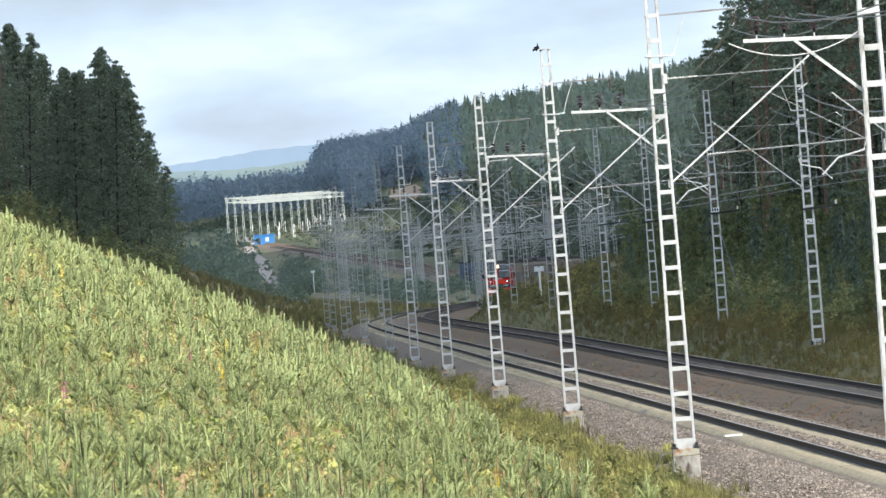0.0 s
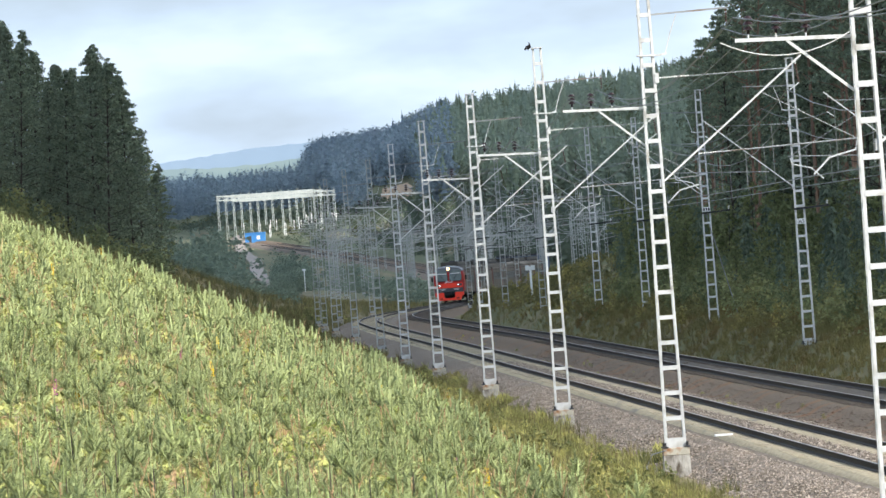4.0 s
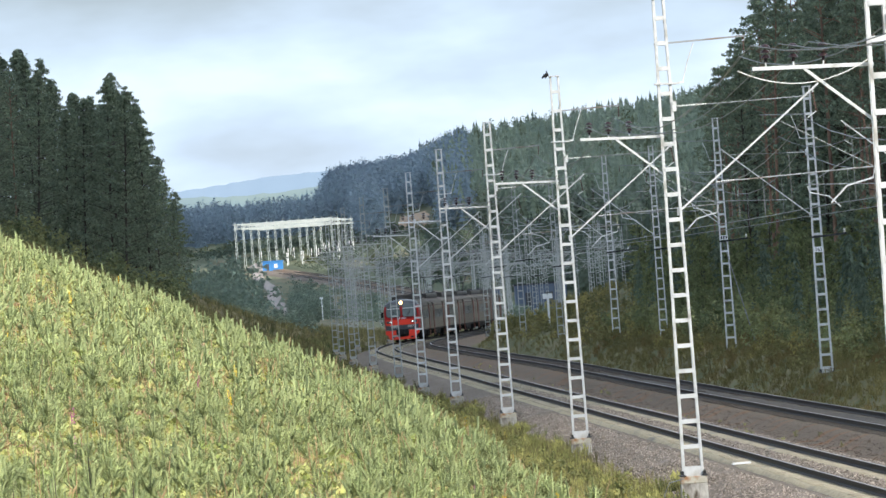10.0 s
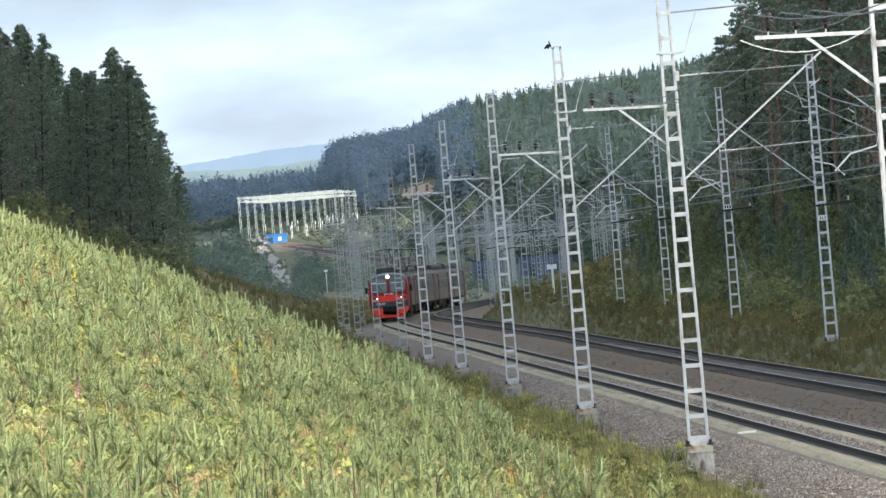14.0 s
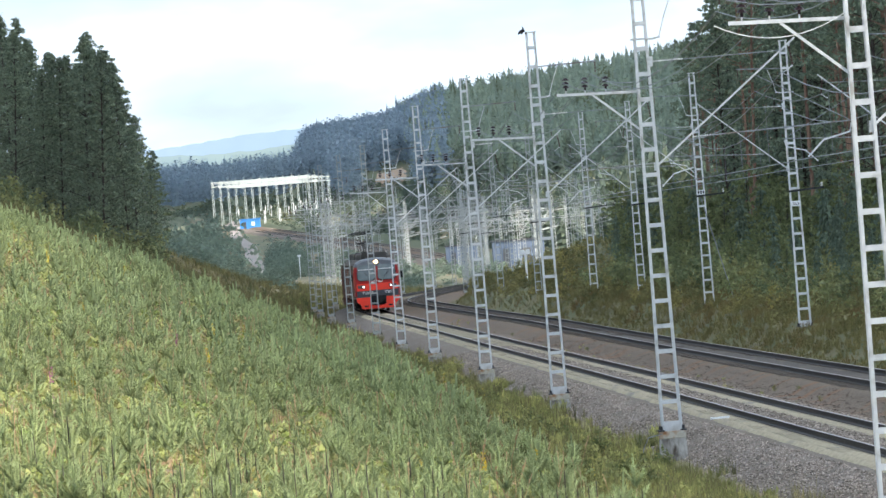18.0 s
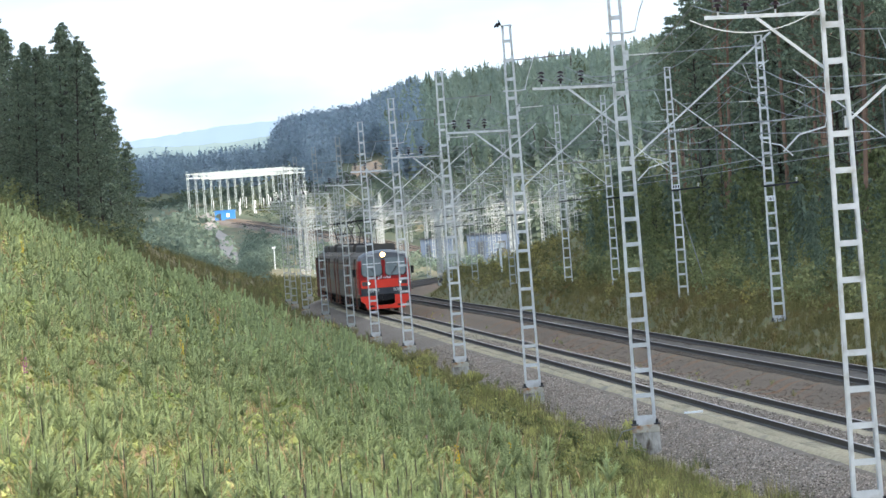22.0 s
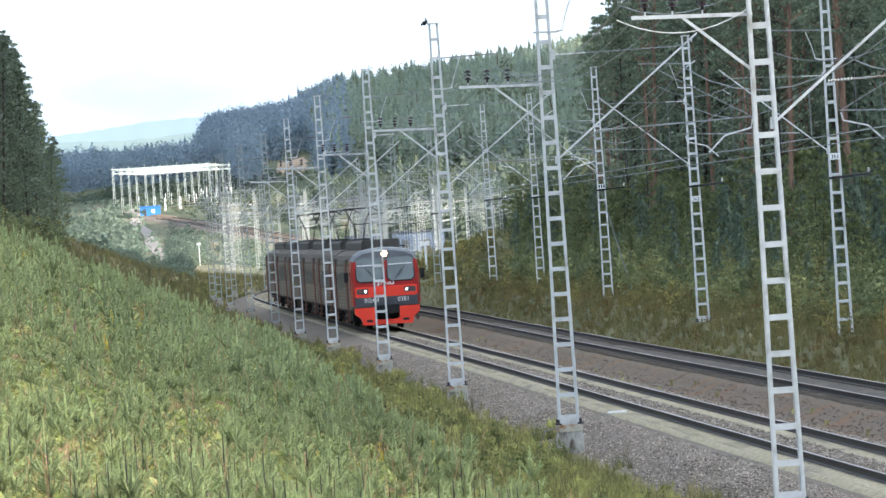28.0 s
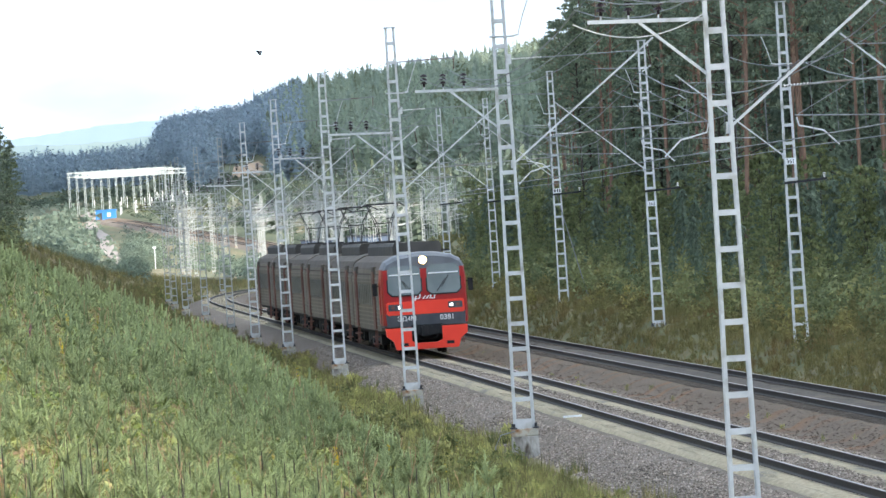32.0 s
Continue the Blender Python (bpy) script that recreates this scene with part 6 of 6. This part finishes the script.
def far_round(rnd):
    t = Tris()
    for i in range(10):
        a, z = rnd.uniform(0, 6.28), 0.22 + 0.07 * i
        k = 0.13 * (1.05 - z) ** 0.5
        leaf_clump(t, (math.cos(a) * k, math.sin(a) * k, z), 0.1 + 0.06 * (1 - z), 9, 0.065, rnd, 1.0)
    return t.arrays()


FAR = [far_spruce(random.Random(k)) for k in range(4)] + [far_round(random.Random(k)) for k in range(3)]


def woods(name, seed, n, y0, y1, q0, q1, h0, h1, material, label, keep=None):
    dark = material is M_HAZEWOOD
    rnd = random.Random(seed)
    pl = []
    for _ in range(n):
        y = y0 + (y1 - y0) * rnd.random()
        q = rnd.uniform(q0, q1)
        x = q * y
        if keep and not keep(x, y, q):
            continue
        pl.append((x, y, ground_z(x, y) - 0.5, rnd.uniform(0, 6.28), rnd.uniform(h0, h1), rnd.uniform(0.9, 1.1), rnd.choice((4, 5, 6, 4, 5, 6, 0, 1) if dark else (0, 1, 2, 3, 0, 1, 2, 3, 4, 5, 6))))
    scatter(name, FAR, pl, material, label, "woods")


woods("ridge_woods", 51, 5200, 2150, 3330, -0.004, 0.115, 13, 20, M_FARWOOD, "mixed conifer woods on the ridge, colour paled for haze", lambda x, y, q: q > -0.002 + 0.004 * noise.noise((x * 0.02, y * 0.02, 0)) and not (y < 2450 and q < -0.001))
woods("ridge_dark_woods", 55, 2600, 2150, 3330, -0.022, 0.004, 13, 20, M_HAZEWOOD, "conifers on the ridge shoulder, tinted blue-grey for haze", lambda x, y, q: q > -0.0215 + 0.008 * (3330 - y) / 1200 and not (y < 2450 and -0.0105 < q < -0.001))
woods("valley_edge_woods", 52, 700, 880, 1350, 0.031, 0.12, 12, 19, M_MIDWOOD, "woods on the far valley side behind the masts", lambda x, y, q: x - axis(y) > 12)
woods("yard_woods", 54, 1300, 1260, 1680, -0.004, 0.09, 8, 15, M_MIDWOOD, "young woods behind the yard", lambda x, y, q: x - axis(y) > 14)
woods("dark_woods", 53, 1700, 2450, 3100, -0.10, -0.012, 13, 19, M_HAZEWOOD, "wood beyond the substation, tinted blue-grey for haze")


def hill(name, y, pts, depth, label, material):
    b = Builder()
    rnd = random.Random(int(y))
    front, top, back = [], [], []
    q = -0.22
    while q < 0.22:
        z = lerp_table(pts, q) * y + EYE
        z += 3 * noise.noise((q * 60, y, 0)) + 1.2 * rnd.random()
        front.append((q * y, y - depth, 10))
        top.append((q * y, y, z))
        back.append((q * y, y + depth * 0.5, 0))
        q += 0.0012
    b.loft([front, top, back], close=False, caps=False)
    thing(name, label, "hills", kind="structure", data=b.mesh(name, material, smooth=True))


hill("backdrop_hills", 4000, [(-0.22, 0.021), (-0.06, 0.0188), (-0.043, 0.0184), (-0.035, 0.0181), (-0.027, 0.0185), (-0.018, 0.019), (0.22, 0.019)], 350, "distant forested hills with blue-green haze in their colour", M_HILL)
hill("backdrop_far_hills", 4600, [(-0.22, 0.020), (-0.06, 0.0192), (-0.043, 0.0197), (-0.032, 0.0204), (-0.0192, 0.0211), (-0.0118, 0.0216), (0.22, 0.022)], 300, "hills on the horizon with pale blue haze in their colour", M_FARWOOD2)

# bare sandy bank behind the yard
_b = Builder()
_b.loft([[(x + 4 * noise.noise((x, y, 0)), y, ground_z(x, y) + 0.5) for x in (-18.0 + k * 1.8 for k in range(7))] for y in range(2250, 2440, 15)], close=False, caps=False)
thing("sand_bank", "bare orange sand bank behind the yard", "sand bank", kind="structure", data=_b.mesh("sand_bank", M_SAND))



# ---- small things beside the line ----
def number_plate(y, off, z, body, height):
    """A small white plate on a mast."""
    m = mast_pose(y, off, z)
    r = thing("mast_plate", "small white plate on a lattice mast", "sign plate", "plates on the forest side masts", at=m)
    b = Builder()
    b.box((0, -0.175, height), (0.36, 0.012, 0.22))
    part("plate", b, M_WHITEST, r)
    if body:
        part("digits", text_mesh(body, 0.19, "digits"), None, r, "black mast number", at=Matrix(((1, 0, 0, 0), (0, 0, -1, -0.184), (0, 1, 0, height - 0.068), (0, 0, 0, 1)))).data.materials[0] = M_BLACK
    else:
        b = Builder()
        for k in range(3):
            b.box((-0.12 + 0.12 * k, -0.184, height), (0.07, 0.006, 0.15))
        part("marks", b, M_BLACK, r)


number_plate(212.0, 10.5, 0.3, "361", 6.3)
number_plate(255.0, 9.88, 0.51, "363", 5.05)
number_plate(312.0, 11.0, 0.8, "", 5.75)


def marker_post(x, y, h):
    z = ground_z(x, y)
    r = thing("marker_post", "short white trackside post with two small plates", "marker post", at=Matrix.Translation((x, y, z)))
    b = Builder()
    b.tube([(0, 0, -0.3), (0.02, 0, h)], 0.09, 8)
    part("post", b, M_WHITEST, r)
    for s in (-1, 1):
        b = Builder()
        b.box((s * 0.22, -0.1, h - 0.1), (0.34, 0.03, 0.4))
        part("plate", b, M_WHITEST, r)


marker_post(7.6, 497.0, 2.4)
marker_post(-27.3, 1300.0, 5.0)
_p, _q = beside(312.0, 10.95, 6.4), beside(311.0, 12.2, 0.9)
_b = Builder()
_b.tube([_p, _q], 0.025, 5)
thing("guy_wire", "pale guy wire staying a lattice mast", "guy wire", data=_b.mesh("guy_wire", M_WIRE))
_c = beside(152.4, LEFT_OFF - 0.45, -0.4)
_b = Builder()
_b.tube([_c + Vector((0.25, 0, 0.35)), _c + Vector((-0.1, 0, 0.28)), _c + Vector((-0.26, 0, -0.02)), _c + Vector((-0.16, 0, -0.35)), _c + Vector((0.1, 0, -0.6))], 0.014, 5)
thing("earth_cable", "loose grey earthing cable looped at a mast foot", "cable", data=_b.mesh("earth_cable", M_WIRE))
_m = mast_pose(LEFT_Y[1], LEFT_OFF + 0.23, -0.1)
_b = Builder()
_b.tube([_m @ Vector((-2.42 + 2.25 * k / 12, -0.1, 8.4 + 0.005 * k - 0.31 * (1 - ((k - 6) / 6) ** 2))) for k in range(13)], 0.011, 6)
thing("jumper_cable", "slack pale jumper cable looped below a feeder crossarm", "cable", data=_b.mesh("jumper_cable", M_INSULW))
_c = beside(164.0, -1.42, -0.13)
_b = Builder()
_b.box(_c, (0.5, 0.1, 0.05), Matrix.Rotation(0.35, 3, "Z"))
thing("white_board", "small white board lying on the ballast edge", "board", data=_b.mesh("white_board", M_WHITEST))


# substation apparatus
def apparatus(x, y, h):
    z = ground_z(x, y)
    r = thing("bus_support", "white insulator column of the distant substation", "insulator column", "substation insulator columns", at=Matrix.Translation((x, y, z)))
    b = Builder()
    b.beam((0, 0, -0.5), (0, 0, h * 0.6), 0.18)
    part("stand", b, M_WHITEST, r)
    b = Builder()
    insulator(b, (0, 0, h * 0.6), h * 0.4, 0.16, 5)
    part("column", b, M_INSULW, r)
    return r


_first = apparatus(-50.0, 1920.0, 4.0)
_rnd = random.Random(77)
for _k in range(34):
    _y = _rnd.uniform(1905, 2030)
    _x = _rnd.uniform(-0.031, -0.015) * _y
    if abs(_x - axis(_y) - 2.5) < 8:
        continue
    copy_thing(_first, Matrix.Translation((_x, _y, ground_z(_x, _y))))


# the bird that leaves the mast top
def build_bird():
    r = thing("bird", "dark crow-like bird, perched on a mast top and then flying off", "bird")
    b = Builder()
    b.tube([(-0.17, 0, 0), (-0.08, 0, 0.0), (0.02, 0, 0.0), (0.12, 0, 0.01), (0.17, 0, 0.02)], [0.025, 0.06, 0.07, 0.05, 0.02], 8)
    part("body", b, M_BLACK, r)
    b = Builder()
    b.tube([(0.14, 0, 0.03), (0.18, 0, 0.045), (0.23, 0, 0.04)], [0.035, 0.042, 0.02], 8)
    part("head", b, M_BLACK, r)
    b = Builder()
    b.tube([(0.22, 0, 0.04), (0.28, 0, 0.03)], [0.014, 0.004], 6)
    part("beak", b, M_BLACK, r)
    b = Builder()
    b.loft([[(-0.15, -0.03, 0.01), (-0.15, 0.03, 0.01), (-0.15, 0.03, -0.005), (-0.15, -0.03, -0.005)], [(-0.33, -0.06, 0.0), (-0.33, 0.06, 0.0), (-0.33, 0.06, -0.008), (-0.33, -0.06, -0.008)]])
    part("tail", b, M_BLACK, r)
    wings = []
    for s in (1, -1):
        b = Builder()
        b.loft([[(0.08, s * 0.04, 0.03), (-0.1, s * 0.04, 0.03), (-0.1, s * 0.04, 0.015), (0.08, s * 0.04, 0.012)],
                [(0.1, s * 0.24, 0.035), (-0.12, s * 0.24, 0.03), (-0.12, s * 0.24, 0.022), (0.1, s * 0.24, 0.02)],
                [(-0.02, s * 0.46, 0.03), (-0.12, s * 0.46, 0.028), (-0.12, s * 0.46, 0.024), (-0.02, s * 0.46, 0.024)]])
        wings.append(part("wing", b, M_BLACK, r))
    return r, wings


bird, bird_wings = build_bird()
bird.scale = (0.48, 0.48, 0.48)
PERCH = beside(201.8, LEFT_OFF, -0.1) + Vector((-0.1, 0, MAST_H + 0.1))


def perch(t):
    return Matrix.Translation(PERCH) @ Matrix.Rotation(math.pi * 0.8, 4, "Z") @ Matrix.Rotation(radians(-62), 4, "Y")


FLIGHT = [(31.2, 3.19, 201.8, 12.06), (31.4, 2.55, 200.3, 11.75), (31.5, 2.09, 198.8, 11.74), (31.6, 1.7, 197.3, 11.46), (31.7, 1.21, 195.8, 11.37), (31.8, 0.72, 194.3, 11.14), (31.9, 0.17, 192.8, 10.85), (32, -0.41, 191.3, 10.87)]


# ---- things that move ----
def motions():
    for k, car in enumerate(CARS):
        walk(car, [(0.5 * i, car_pose(0.5 * i, k)) for i in range(65)])
    walk(cloud_far, [(0.0, pose(0, 0, 0)), (13.0, pose(-4, 0, 0)), (17.0, pose(-50, 0, 0)), (20.0, pose(-80, 0, 0)), (24.0, pose(-100, 0, 0)), (32.0, pose(-125, 0, 0))])
    walk(cloud, [(0.0, pose(0, 0, 0)), (8.0, pose(-4, 0, 0)), (13.5, pose(-15, 0, 0)), (17.0, pose(-31, 0, 0)), (20.0, pose(-37.5, 0, 0)), (24.0, pose(-38, 0, 0)), (32.0, pose(-42, 0, 0))])
    walk(bird, [(t, perch(t)) for t in (0.0, 12.0, 24.0, 30.9, 31.1)]
         + [(t, Matrix.Translation((x, y, z)) @ Matrix.Rotation(math.pi * 0.98, 4, "Z") @ Matrix.Rotation(radians(-6), 4, "Y")) for t, x, y, z in FLIGHT])
    for k, wing in enumerate(bird_wings):
        s = 1 if k == 0 else -1
        walk(wing, [(0.0, Matrix.Rotation(radians(-70 * s), 4, "X")), (31.1, Matrix.Rotation(radians(-70 * s), 4, "X"))]
             + [(31.2 + 0.1 * i, Matrix.Rotation(radians(s * (35 if i % 2 else -30)), 4, "X")) for i in range(9)])


motions()
